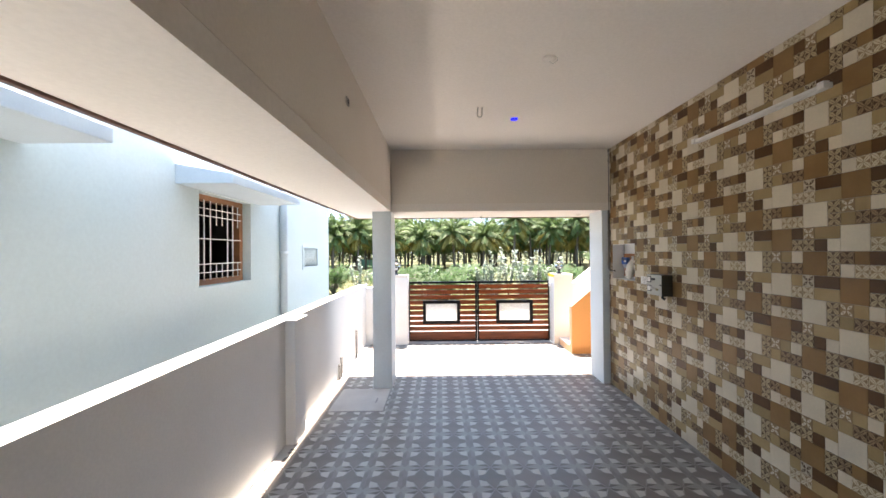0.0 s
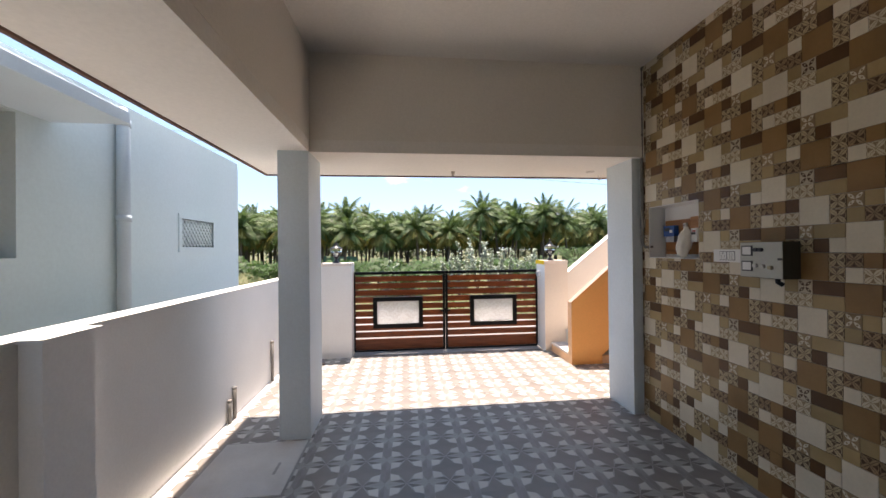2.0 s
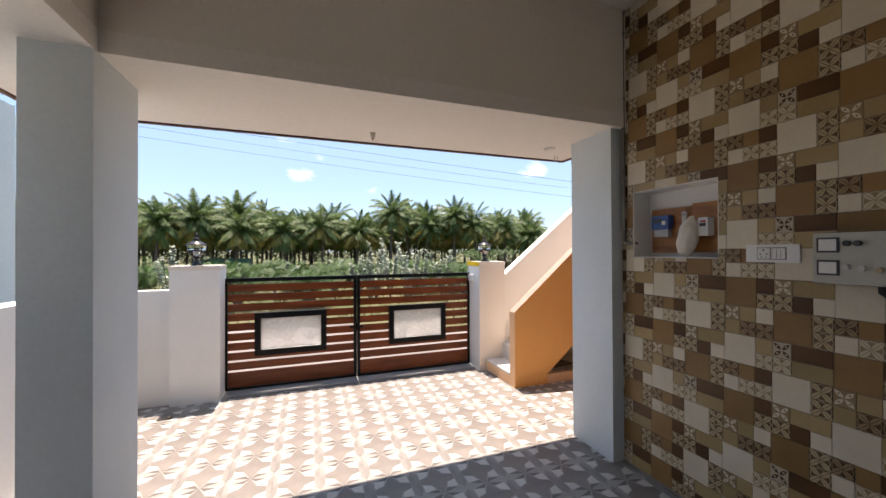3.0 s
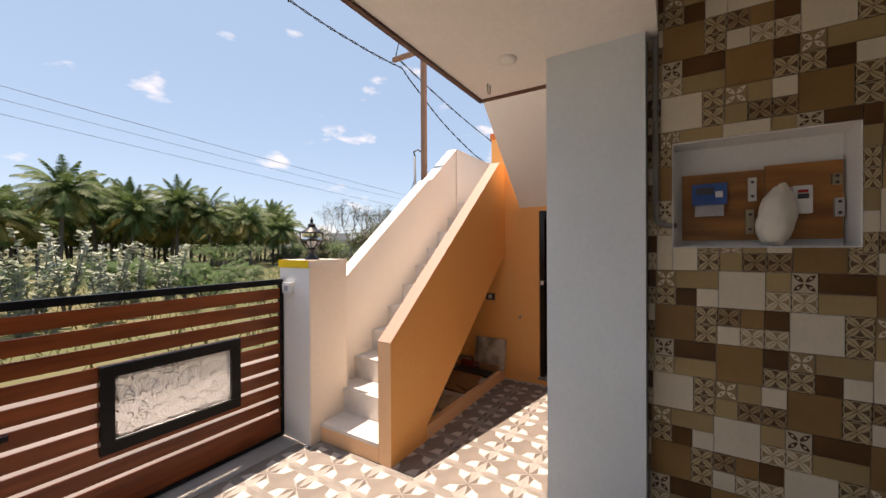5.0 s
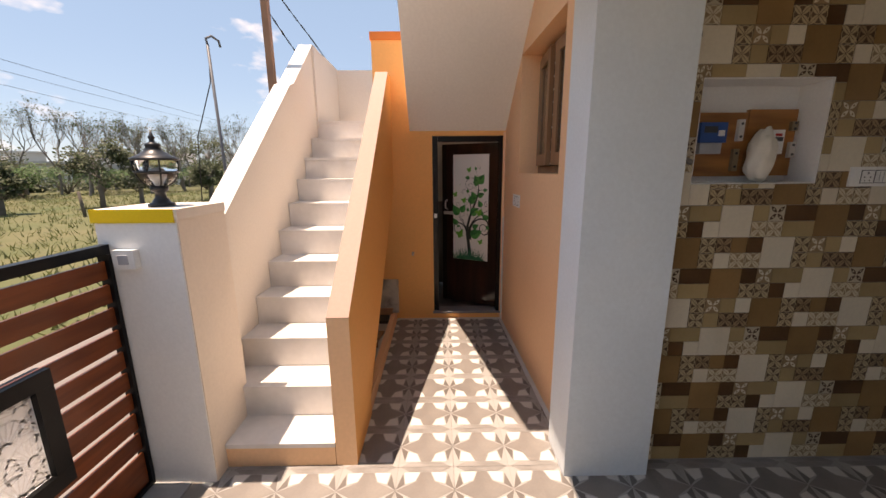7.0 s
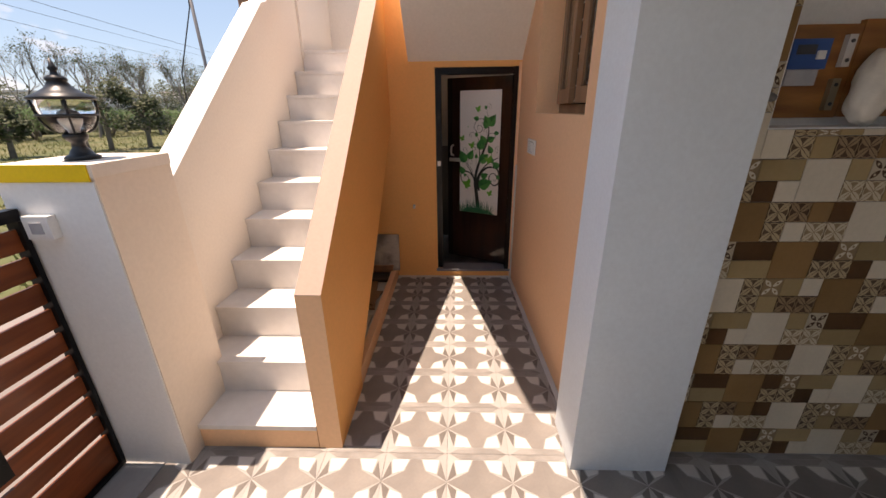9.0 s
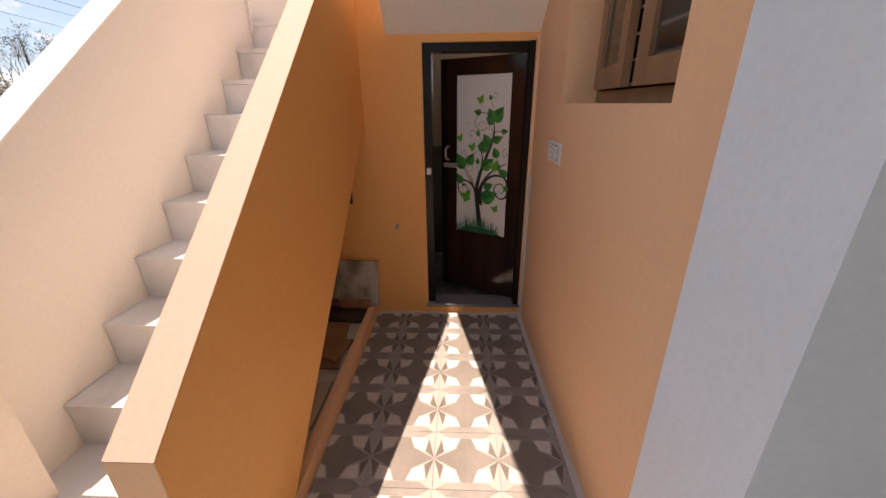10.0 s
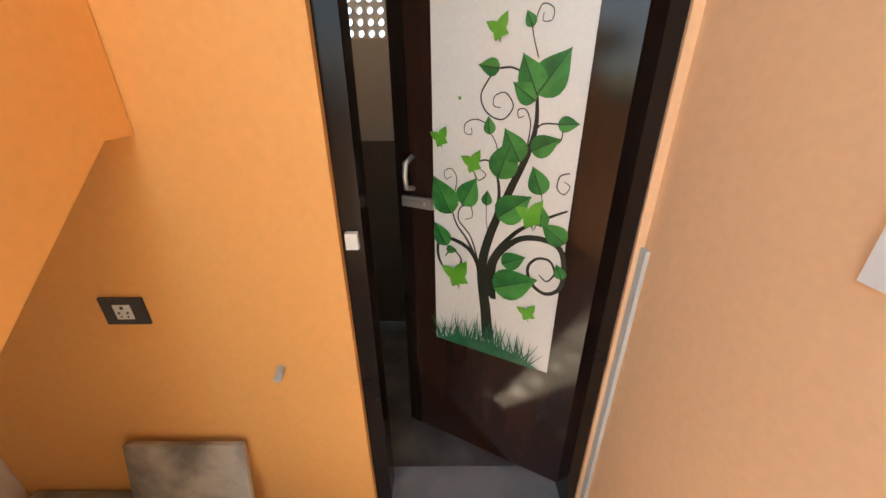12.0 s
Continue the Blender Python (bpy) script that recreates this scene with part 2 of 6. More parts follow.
M_SAND = mat("pale_dirt", (0.235, 0.205, 0.19), 0.95, (0.12, 0.10, 0.085), 0.5, 0.9, 0.5, 9, detail=9)
M_TRUNK = mat("palm_trunk_bark", (0.12, 0.10, 0.08), 0.9, (0.07, 0.058, 0.046), 3, 0.8, 0.5, 14, rnd=0.2, stretch=(1, 1, 4))
M_BRICK = mat("burnt_brick", (0.40, 0.20, 0.11), 0.9, (0.27, 0.14, 0.085), 14, 0.9, 0.6, 80)
M_BRICKR = mat("red_brick", (0.24, 0.045, 0.035), 0.85, (0.16, 0.04, 0.03), 10, 0.8, 0.4, 70)
M_BARK = mat("grey_tree_bark", (0.20, 0.175, 0.155), 0.9, (0.12, 0.105, 0.092), 3, 0.8, 0.5, 14, rnd=0.2)
L_PLATE = leafy("white_cut_sheet", (0.84, 0.83, 0.82), (0.76, 0.75, 0.74), 0.0)
L_PALM = leafy("palm_leaflet_green", (0.11, 0.17, 0.052), (0.05, 0.092, 0.027), 0.45)
L_PALMY = leafy("palm_leaflet_yellowing", (0.27, 0.23, 0.06), (0.17, 0.165, 0.045), 0.4)
L_BUSH = leafy("feathery_shrub_green", (0.065, 0.135, 0.03), (0.035, 0.08, 0.018), 0.4)
L_MILK = leafy("grey_white_leaf", (0.40, 0.45, 0.37), (0.25, 0.31, 0.21), 0.35)
L_TREE = leafy("dull_tree_leaf", (0.065, 0.08, 0.03), (0.035, 0.052, 0.016), 0.4)
L_GRASS = leafy("dry_grass_blade", (0.15, 0.15, 0.055), (0.07, 0.10, 0.026), 0.4)
M_HOUSE = mat("far_house_plaster", (0.62, 0.60, 0.57), 0.8, (0.5, 0.48, 0.46), 0.6, 0.7, 0.05)
M_HROOF = mat("far_roof_plaster", (0.58, 0.56, 0.54), 0.7, (0.42, 0.39, 0.36), 0.6, 0.7, 0.05)
M_TEAL = mat("green_blue_shade_net", (0.10, 0.26, 0.22), 0.8, (0.08, 0.2, 0.17), 1, 0.7, 0.1)
M_STRAW = mat("dry_straw", (0.36, 0.24, 0.11), 0.9, (0.25, 0.16, 0.07), 6, 0.8, 0.6, 20)


def motif(name, ground, ink, kind):
    """A printed tile square with a flower drawn from its own square coordinates."""
    m = mat(name, ground, 0.38, [c * 0.85 for c in ground], 6, 0.7, 0.04, 80, rnd=0.06, spec=0.28)
    n, l = m.node_tree.nodes, m.node_tree.links
    b = n["Principled BSDF"]
    base = b.inputs["Base Color"].links[0].from_socket
    uv = n.new("ShaderNodeUVMap")
    sep = n.new("ShaderNodeSeparateXYZ")
    l.new(uv.outputs["UV"], sep.inputs["Vector"])

    def op(kind_, a, c=None, clamp=False):
        q = n.new("ShaderNodeMath")
        q.operation, q.use_clamp = kind_, clamp
        for i, v in enumerate((a, c)):
            if v is None:
                continue
            if isinstance(v, (int, float)):
                q.inputs[i].default_value = v
            else:
                l.new(v, q.inputs[i])
        return q.outputs["Value"]

    def absc(s):
        return op("ABSOLUTE", op("SUBTRACT", s, 0.5))

    ax, ay = absc(sep.outputs["X"]), absc(sep.outputs["Y"])

    def disc(cx, cy, r):
        dx, dy = op("SUBTRACT", ax, cx), op("SUBTRACT", ay, cy)
        d = op("SQRT", op("ADD", op("MULTIPLY", dx, dx), op("MULTIPLY", dy, dy)))
        return d, op("LESS_THAN", d, r)

    if kind == "petals":
        d1, _ = disc(0.5, 0.0, 0)
        d2, _ = disc(0.0, 0.5, 0)
        petal = op("MULTIPLY", op("LESS_THAN", d1, 0.50), op("LESS_THAN", d2, 0.50))
        vein = op("GREATER_THAN", op("ABSOLUTE", op("SUBTRACT", ax, ay)), 0.022)
        rd, _ = disc(0.0, 0.0, 0)
        ring = op("LESS_THAN", op("ABSOLUTE", op("SUBTRACT", rd, 0.46)), 0.022)
        fac = op("MAXIMUM", op("MULTIPLY", petal, vein), ring)
    else:
        lob = op("SUBTRACT", op("ADD", ax, ay), 0.06)
        dd = op("ABSOLUTE", op("SUBTRACT", ax, ay))
        wing = op("LESS_THAN", dd, op("MULTIPLY", op("SUBTRACT", 0.78, lob), op("MULTIPLY", lob, 1.0)))
        fac = op("MULTIPLY", wing, op("GREATER_THAN", lob, 0.02))
        hole = op("LESS_THAN", disc(0.24, 0.24, 0)[0], 0.06)
        fac = op("SUBTRACT", fac, hole, True)
    mx = n.new("ShaderNodeMix")
    mx.data_type = "RGBA"
    mx.inputs["B"].default_value = (*ink, 1)
    l.new(fac, mx.inputs["Factor"])
    l.new(base, mx.inputs["A"])
    l.new(mx.outputs["Result"], b.inputs["Base Color"])
    return m


W_WHITE = mat("wall_tile_cream", (0.69, 0.61, 0.48), 0.3, (0.56, 0.49, 0.38), 4, 0.7, 0.05, 70, rnd=0.05, spec=0.28)
W_TAN = mat("wall_tile_tan", (0.39, 0.285, 0.145), 0.3, (0.31, 0.21, 0.09), 5, 0.8, 0.05, 70, rnd=0.12, spec=0.28)
W_BROWN = mat("wall_tile_ochre_brown", (0.29, 0.168, 0.068), 0.3, (0.215, 0.12, 0.046), 5, 0.8, 0.05, 70, rnd=0.10, spec=0.28)
W_DARK = mat("wall_tile_dark_brown", (0.09, 0.042, 0.017), 0.3, (0.145, 0.072, 0.028), 6, 0.8, 0.05, 70, rnd=0.12, spec=0.28)
W_FLOW = motif("wall_tile_flower", (0.13, 0.08, 0.042), (0.46, 0.36, 0.22), "petals")
W_FLOWL = motif("wall_tile_pale_flower", (0.31, 0.22, 0.125), (0.58, 0.50, 0.36), "petals")
W_FLOWD = motif("wall_tile_dark_flower", (0.095, 0.05, 0.024), (0.30, 0.205, 0.115), "petals")
W_BUT = motif("wall_tile_butterfly", (0.30, 0.205, 0.11), (0.64, 0.58, 0.46), "wings")
W_BUTD = motif("wall_tile_brown_butterfly", (0.50, 0.43, 0.32), (0.085, 0.042, 0.02), "wings")


# ---- building helpers ----
def box(bm, x0, y0, z0, x1, y1, z1, mi=0):
    v = [bm.verts.new(p) for p in ((x0, y0, z0), (x1, y0, z0), (x1, y1, z0), (x0, y1, z0), (x0, y0, z1), (x1, y0, z1), (x1, y1, z1), (x0, y1, z1))]
    for f in ((3, 2, 1, 0), (4, 5, 6, 7), (0, 1, 5, 4), (1, 2, 6, 5), (2, 3, 7, 6), (3, 0, 4, 7)):
        bm.faces.new([v[i] for i in f]).material_index = mi
    return v


def prism(bm, pts, axis, a, b, mi=0):
    """Extrude a flat outline along an axis from a to b."""
    def at(p, w):
        return {"x": (w, p[0], p[1]), "y": (p[0], w, p[1]), "z": (p[0], p[1], w)}[axis]
    lo, hi = [bm.verts.new(at(p, a)) for p in pts], [bm.verts.new(at(p, b)) for p in pts]
    fs = [bm.faces.new(lo), bm.faces.new(hi)]
    for i in range(len(pts)):
        j = (i + 1) % len(pts)
        fs.append(bm.faces.new((lo[i], lo[j], hi[j], hi[i])))
    for f in fs:
        f.material_index = mi
    bmesh.ops.recalc_face_normals(bm, faces=fs)


def tube(bm, path, r, n=8, r_end=None, cap=True):
    """A round bar along a path of points."""
    path = [Vector(p) for p in path]
    rings, side = [], None
    for i, p in enumerate(path):
        d = (path[min(i + 1, len(path) - 1)] - path[max(i - 1, 0)]).normalized()
        if side is None:
            side = d.orthogonal().normalized()
        side = (side - d * side.dot(d)).normalized()
        up = d.cross(side)
        rr = r if r_end is None else r + (r_end - r) * i / max(1, len(path) - 1)
        rings.append([bm.verts.new(p + (side * math.cos(2 * math.pi * k / n) + up * math.sin(2 * math.pi * k / n)) * rr) for k in range(n)])
    for a, b in zip(rings, rings[1:]):
        for k in range(n):
            bm.faces.new((a[k], a[(k + 1) % n], b[(k + 1) % n], b[k])).smooth = True
    if cap:
        bm.faces.new(rings[0][::-1])
        bm.faces.new(rings[-1])


def lathe(bm, prof, n=20, centre=(0, 0, 0)):
    cx, cy, cz = centre
    rings = [[bm.verts.new((cx + r * math.cos(2 * math.pi * k / n), cy + r * math.sin(2 * math.pi * k / n), cz + z)) for k in range(n)] for r, z in prof]
    for a, b in zip(rings, rings[1:]):
        for k in range(n):
            bm.faces.new((a[k], a[(k + 1) % n], b[(k + 1) % n], b[k])).smooth = True
    bm.faces.new(rings[0][::-1])
    bm.faces.new(rings[-1])


def soften(bm, w=0.006, seg=2):
    bmesh.ops.bevel(bm, geom=[e for e in bm.edges if len(e.link_faces) == 2 and e.calc_face_angle(0) > 0.5], offset=w, segments=seg, affect="EDGES", profile=0.6)


def finish(name, bm, mats):
    me = bpy.data.meshes.new(name)
    bm.to_mesh(me)
    bm.free()
    for m in mats if isinstance(mats, (list, tuple)) else [mats]:
        me.materials.append(m)
    return new(name, me)


def part(name, bm, mats, parent, label=""):
    ob = finish(name, bm, mats)
    ob.parent = parent
    ob.matrix_parent_inverse = parent.matrix_basis.inverted()
    return tagged(ob, label)


def structure(name, bm, mats, label, category):
    return tagged(finish(name, bm, mats), label, category, kind="structure")


def empty(name, at, label, category, group="", kind=""):
    ob = new(name)
    ob.matrix_basis = Matrix.Translation(at)
    return tagged(ob, label, category, group, kind)


def boxes(*rows, w=0.0):
    bm = bmesh.new()
    for r in rows:
        box(bm, *r)
    if w:
        soften(bm, w)
    return bm


def rod(path, r, n=8, r_end=None):
    bm = bmesh.new()
    tube(bm, path, r, n, r_end)
    return bm


# ---- plan ----
WX = 2.42          # face of the patchwork tile wall
BX = 4.335         # face of the wall with the door under the stair
CY = 5.605         # face of the corridor wall at the pillar
SKEW = 0.0347      # the corridor wall runs in towards the door by this slope
CEIL = 3.125
SLAB = 2.31        # underside of the front slab and its beams
STEP_RUN, STEP_RISE, STEP_X, STEP_Z, STEPS = 0.221, 0.183, 2.415, 0.135, 11
P = 0.282          # floor tile

# ---- ground ----
bm = bmesh.new()
lo = [bm.verts.new((1500 * math.cos(a), 1500 * math.sin(a), -0.16)) for a in [2 * math.pi * i / 48 for i in range(48)]]
bm.faces.new(lo)
structure("ground", bm, M_GROUND, "flat field of dry yellow-green grass", "ground")
bm = bmesh.new()
prism(bm, [(-60, 7.85), (60, 7.85), (60, 10.6), (25, 10.3), (8, 9.8), (5, 9.9), (3, 10.5), (1, 11.8), (-4, 12.4), (-60, 12.6)], "z", -0.2, -0.12)
structure("road", bm, M_SAND, "pale dirt road in front of the gate", "road")

# ---- setting: floor slab, walls, ceiling ----
floor = structure("floor", boxes((-1.30, -1.9, -0.15, 2.45, 7.80, -0.012), (2.45, 5.58, -0.15, 4.40, 6.80, -0.012)), M_GROUT, "patterned grey tile floor of a car porch", "floor")
# sunlight along the wall foot, laid as a paler strip of floor
structure("floor_border", boxes((-1.283, -1.9, -0.011, -1.205, 7.44, 0.002)), M_PALECEM, "pale floor strip coloured for the sunlight along the compound wall", "floor border")
structure("gate_sill", boxes((-0.47, 7.50, -0.011, 2.32, 7.78, 0.006), w=0.003), M_CEMENT, "grey granite sill strip under the gate", "sill")

# tile wall with the meter niche let into it
NY0, NY1, NZ0, NZ1, ND = 4.622, 5.178, 1.415, 1.853, 0.15
wall_tile = structure("wall_east", boxes((WX, -1.9, -0.1, 2.62, NY0, 3.3), (WX, NY1, -0.1, 2.62, 5.27, 3.3), (WX, NY0, -0.1, 2.62, NY1, NZ0), (WX, NY0, NZ1, 2.62, NY1, 3.3)), M_GROUT, "brown and cream patchwork tile wall of the porch", "wall")
niche = empty("niche_lining", (WX + 0.05, (NY0 + NY1) / 2, NZ0), "white plastered recess for the electricity meter", "niche", kind="structure")
part("back_panel", boxes((WX + ND, NY0, NZ0, WX + ND + 0.02, NY1, NZ1)), M_WHITE, niche)
part("head", boxes((WX + 0.0005, NY0, NZ1 - 0.005, WX + ND, NY1, NZ1 + 0.001)), M_WHITE, niche)
part("sill", boxes((WX + 0.0005, NY0, NZ0 - 0.001, WX + ND, NY1, NZ0 + 0.005)), M_WHITE, niche)
part("jamb", boxes((WX + 0.0005, NY0 - 0.001, NZ0 + 0.005, WX + ND, NY0 + 0.005, NZ1 - 0.005)), M_WHITE, niche)
part("jamb", boxes((WX + 0.0005, NY1 - 0.005, NZ0 + 0.005, WX + ND, NY1 + 0.001, NZ1 - 0.005)), M_WHITE, niche)
structure("wall_house", boxes((2.62, -1.9, -0.1, 2.8, 5.55, 3.9)), M_CREAM, "plain wall of the house body", "wall")
structure("wall_south", boxes((-0.72, -2.05, -0.1, 2.8, -1.9, 3.3)), M_CREAM, "plain cream house wall closing the porch", "wall")

structure("ceiling", boxes((-0.72, -1.9, CEIL, 2.62, 5.62, 3.30)), M_CEIL, "white painted concrete porch ceiling", "ceiling")
structure("beam_front", boxes((-0.48, 5.228, SLAB + 0.1, 2.62, 5.62, CEIL)), M_CREAM, "cream painted concrete beam over the porch opening", "beam")
structure("beam_side", boxes((-0.72, -1.9, SLAB + 0.1, -0.483, 5.19, CEIL)), M_CREAM, "cream painted concrete side beam", "beam")
structure("beam_corner", boxes((-0.72, 5.19, SLAB + 0.1, -0.483, 5.618, CEIL)), M_CREAM, "cream painted beam corner over the pillar", "beam")
# sunshade slab round the porch, flush under the beams, with a brown drip edge
bm = bmesh.new()
prism(bm, [(-1.13, -1.9), (-0.4835, -1.9), (-0.4835, 5.2275), (2.60, 5.2275), (2.60, 6.15), (-1.13, 6.15)], "z", SLAB, SLAB + 0.0995)
structure("sunshade_slab", bm, M_CEIL, "white concrete sunshade slab round the porch", "slab")
bm = bmesh.new()
box(bm, -1.155, -1.9, SLAB - 0.012, -1.132, 6.175, SLAB + 0.125)
box(bm, -1.132, 6.152, SLAB - 0.012, 2.625, 6.175, SLAB + 0.125)
box(bm, 2.602, 5.69, SLAB - 0.012, 2.625, 6.152, SLAB + 0.125)
structure("slab_trim", bm, M_BROWN, "dark brown painted drip edge of the slab", "trim")
structure("pillar_1", boxes((-0.722, 5.192, -0.05, -0.482, 5.616, SLAB), w=0.006), M_WPILLAR, "white painted square porch pillar", "pillar")
structure("pillar_2", boxes((2.325, 5.272, -0.05, 2.585, 5.682, SLAB), (2.605, 5.30, SLAB, 2.70, 5.60, 3.3), w=0.006), M_WPILLAR, "white painted pillar beside the tile wall", "pillar")

# unseen pale ground strip, added to bounce sun onto the neighbour's wall
structure("side_yard", boxes((-1.969, -1.9, -0.25, -1.421, 7.60, -0.13)), M_PALECEM, "unseen pale strip added to bounce light onto the neighbour's wall", "ground")
# compound wall along the neighbour's plot
structure("wall_west", boxes((-1.42, -1.9, -0.15, -1.283, 7.60, 1.135)), M_WHITE, "white plastered compound wall", "wall")
structure("coping_west", boxes((-1.43, -1.9, 1.136, -1.275, 7.61, 1.152), w=0.004), M_WHITE, "white coping on the compound wall", "coping")
structure("wall_post", boxes((-1.282, 3.80, -0.02, -1.192, 4.06, 1.138), w=0.008), M_WHITE, "white plaster pier of the compound wall", "pier")
structure("pier_cap", boxes((-1.274, 3.78, 1.139, -1.172, 4.08, 1.154), w=0.003), M_WHITE, "white cap on the pier", "cap")
structure("wall_north", boxes((-1.283, 7.50, -0.15, -0.89, 7.62, 1.10), w=0.004), M_WHITE, "short white wall beside the gate", "wall")

# corridor wall with the kitchen window opening
KX0, KX1, KZ0, KZ1 = 2.89, 3.80, 1.455, 2.325
bm = boxes((2.585, 5.42, -0.1, KX0, CY, 3.9), (KX1, 5.42, -0.1, 4.50, CY, 3.9), (KX0, 5.42, -0.1, KX1, CY, KZ0), (KX0, 5.42, KZ1, KX1, CY, 3.9))
for v in bm.verts:
    if abs(v.co.y - CY) < 1e-4:
        v.co.y += SKEW * (v.co.x - 2.605)
structure("wall_corridor", bm, M_SALMON, "salmon orange painted side wall of the house", "wall")
# walls behind the kitchen window, coloured dark in place of room shade
structure("room_behind_window", boxes((2.82, 4.4, 0.6, 2.86, 5.42, 2.9), (4.2, 4.4, 0.6, 4.24, 5.42, 2.9), (2.82, 4.36, 0.6, 4.24, 4.4, 2.9), (2.82, 4.36, 2.9, 4.24, 5.42, 2.94), (2.82, 4.36, 0.56, 4.24, 5.42, 0.6)), M_DARKIN, "room behind the window, coloured dark for its shade", "wall")

# wall with the door, and the store and washroom behind it
DY0, DY1, DZ0, DZ1 = 5.672, 6.345, 0.078, 1.792
structure("wall_door", boxes((BX, 5.607, -0.1, 4.46, 5.687, 1.88), (BX, DY1, -0.1, 4.46, 6.87, 2.60), (BX, 5.687, DZ1, 4.46, DY1, 1.88), (BX, 5.687, -0.1, 4.46, DY1, DZ0 - 0.022), (BX, 6.87, -0.1, 4.46, 7.482, 1.34)), M_ORANGE, "orange painted wall round the washroom door", "wall")
structure("wall_band", boxes((BX - 0.012, 6.535, 2.60, 4.47, 6.88, 2.665), w=0.003), M_REDOR, "red-orange band on top of the wall", "trim")
structure("washroom_wall", boxes((4.46, 6.62, -0.05, 5.42, 6.70, 2.3), (4.46, 5.50, -0.05, 5.42, 5.58, 2.3), (4.46, 5.50, 2.3, 5.5, 6.70, 2.36), (5.42, 5.50, 1.10, 5.50, 6.35, 2.3), (5.42, 6.62, 1.10, 5.50, 6.70, 2.3), (5.42, 6.35, 1.10, 5.50, 6.62, 1.53), (5.42, 6.35, 1.83, 5.50, 6.62, 2.3)), M_BATHUP, "cream tiled washroom wall, coloured dim for the room's shade", "wall")
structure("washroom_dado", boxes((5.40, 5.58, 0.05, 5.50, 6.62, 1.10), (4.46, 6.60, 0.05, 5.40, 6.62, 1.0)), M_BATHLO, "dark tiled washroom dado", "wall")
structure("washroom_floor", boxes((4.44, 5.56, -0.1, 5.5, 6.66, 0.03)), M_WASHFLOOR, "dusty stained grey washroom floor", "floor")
structure("door_sill", boxes((BX - 0.018, DY0 - 0.01, 0.058, 4.47, DY1 + 0.01, 0.078), w=0.003), M_GRANITE, "grey granite door threshold", "sill")
structure("corner_plaster", boxes((BX - 0.014, 5.655, 0.0, BX - 0.0005, 5.685, DZ1 + 0.03)), M_SALMON, "salmon plaster in the corner beside the door", "trim")
bm = boxes((4.303, 5.70, -0.011, BX, 6.72, 0.004))
prism(bm, [(2.61, 5.600), (BX, 5.655), (BX, 5.695), (2.61, 5.634)], "z", -0.011, 0.004)
structure("corridor_border", bm, M_PALECEM, "dusty cement edge along the walls", "floor border")
structure("corner_plaster_strip", boxes((BX - 0.038, 5.655, 0.0, BX - 0.0145, 5.674, 1.04), w=0.002), M_PALECEM, "raised plaster strip beside the door", "trim")

# perforated ventilator in the washroom
vent = empty("ventilator", (5.46, 6.435, 1.53), "pale perforated cement ventilator in the washroom wall", "ventilator")
bm = bmesh.new()
ny_, nz_ = 6, 7
for i in range(ny_):
    for j in range(nz_):
        cy, cz = 6.35 + (i + 0.5) * 0.27 / ny_, 1.53 + (j + 0.5) * 0.30 / nz_
        hy, hz = 0.27 / ny_ / 2, 0.30 / nz_ / 2
        outer = [(cy + hy * sx, cz + hz * sz) for sx, sz in ((-1, -1), (0, -1), (1, -1), (1, 0), (1, 1), (0, 1), (-1, 1), (-1, 0))]
        inner = [(cy + 0.0155 * math.cos(a), cz + 0.0155 * math.sin(a)) for a in [radians(225 + 45 * k) for k in range(8)]]
        vo, vi, vb = [bm.verts.new((5.43, *p)) for p in outer], [bm.verts.new((5.43, *p)) for p in inner], [bm.verts.new((5.47, *p)) for p in inner]
        for k in range(8):
            bm.faces.new((vo[k], vo[(k + 1) % 8], vi[(k + 1) % 8], vi[k]))
            bm.faces.new((vi[k], vi[(k + 1) % 8], vb[(k + 1) % 8], vb[k]))
part("grille", bm, M_PALECEM, vent)

# ---- staircase ----
def rail_z(x):
    return 0.806 + 0.842 * (min(x, 4.20) - 2.418)


stair = empty("staircase", (2.415, 7.1, 0), "outdoor stair with marble treads between plastered walls", "staircase", kind="structure")
for k in range(STEPS):
    x0, z0 = STEP_X + k * STEP_RUN, STEP_Z + k * STEP_RISE
    x1 = x0 + STEP_RUN + 0.03 if k < STEPS - 1 else 5.52
    part("tread", boxes((x0 - 0.006, 6.824, z0 - 0.024, x1, 7.377 if k == 0 else 7.481, z0), w=0.003), M_STEP, stair, "white marble tread" if k == 0 else "")
    lo_z = max(-0.02, z0 - STEP_RISE - 0.02) if k else -0.02
    part("riser", boxes((x0, 6.826, lo_z, x0 + 0.03, 7.480, z0 - 0.025)), M_SALMON if k == 0 else M_STEP, stair, "salmon painted bottom riser" if k == 0 else "")
bm = bmesh.new()
prism(bm, [(2.75, 0.05), (4.26, 1.32), (5.5, 1.50), (5.5, 1.80), (4.75, 1.80), (2.75, 0.20)], "y", 6.826, 7.481)
part("waist_slab", bm, M_CREAM, stair, "cream plastered stair underside")
bm = bmesh.new()
prism(bm, [(2.418, -0.02), (2.83, -0.02), (2.83, 0.11), (4.262, 1.288), (BX - 0.002, 1.288), (BX - 0.002, rail_z(BX)), (4.20, rail_z(4.20)), (2.418, 0.806)], "y", 6.716, 6.816)
soften(bm, 0.003)
part("balustrade_wall", bm, M_ORANGE, stair, "solid orange painted balustrade wall")
# unseen stair side, added in cream so less orange light reaches the parapet
bm = bmesh.new()
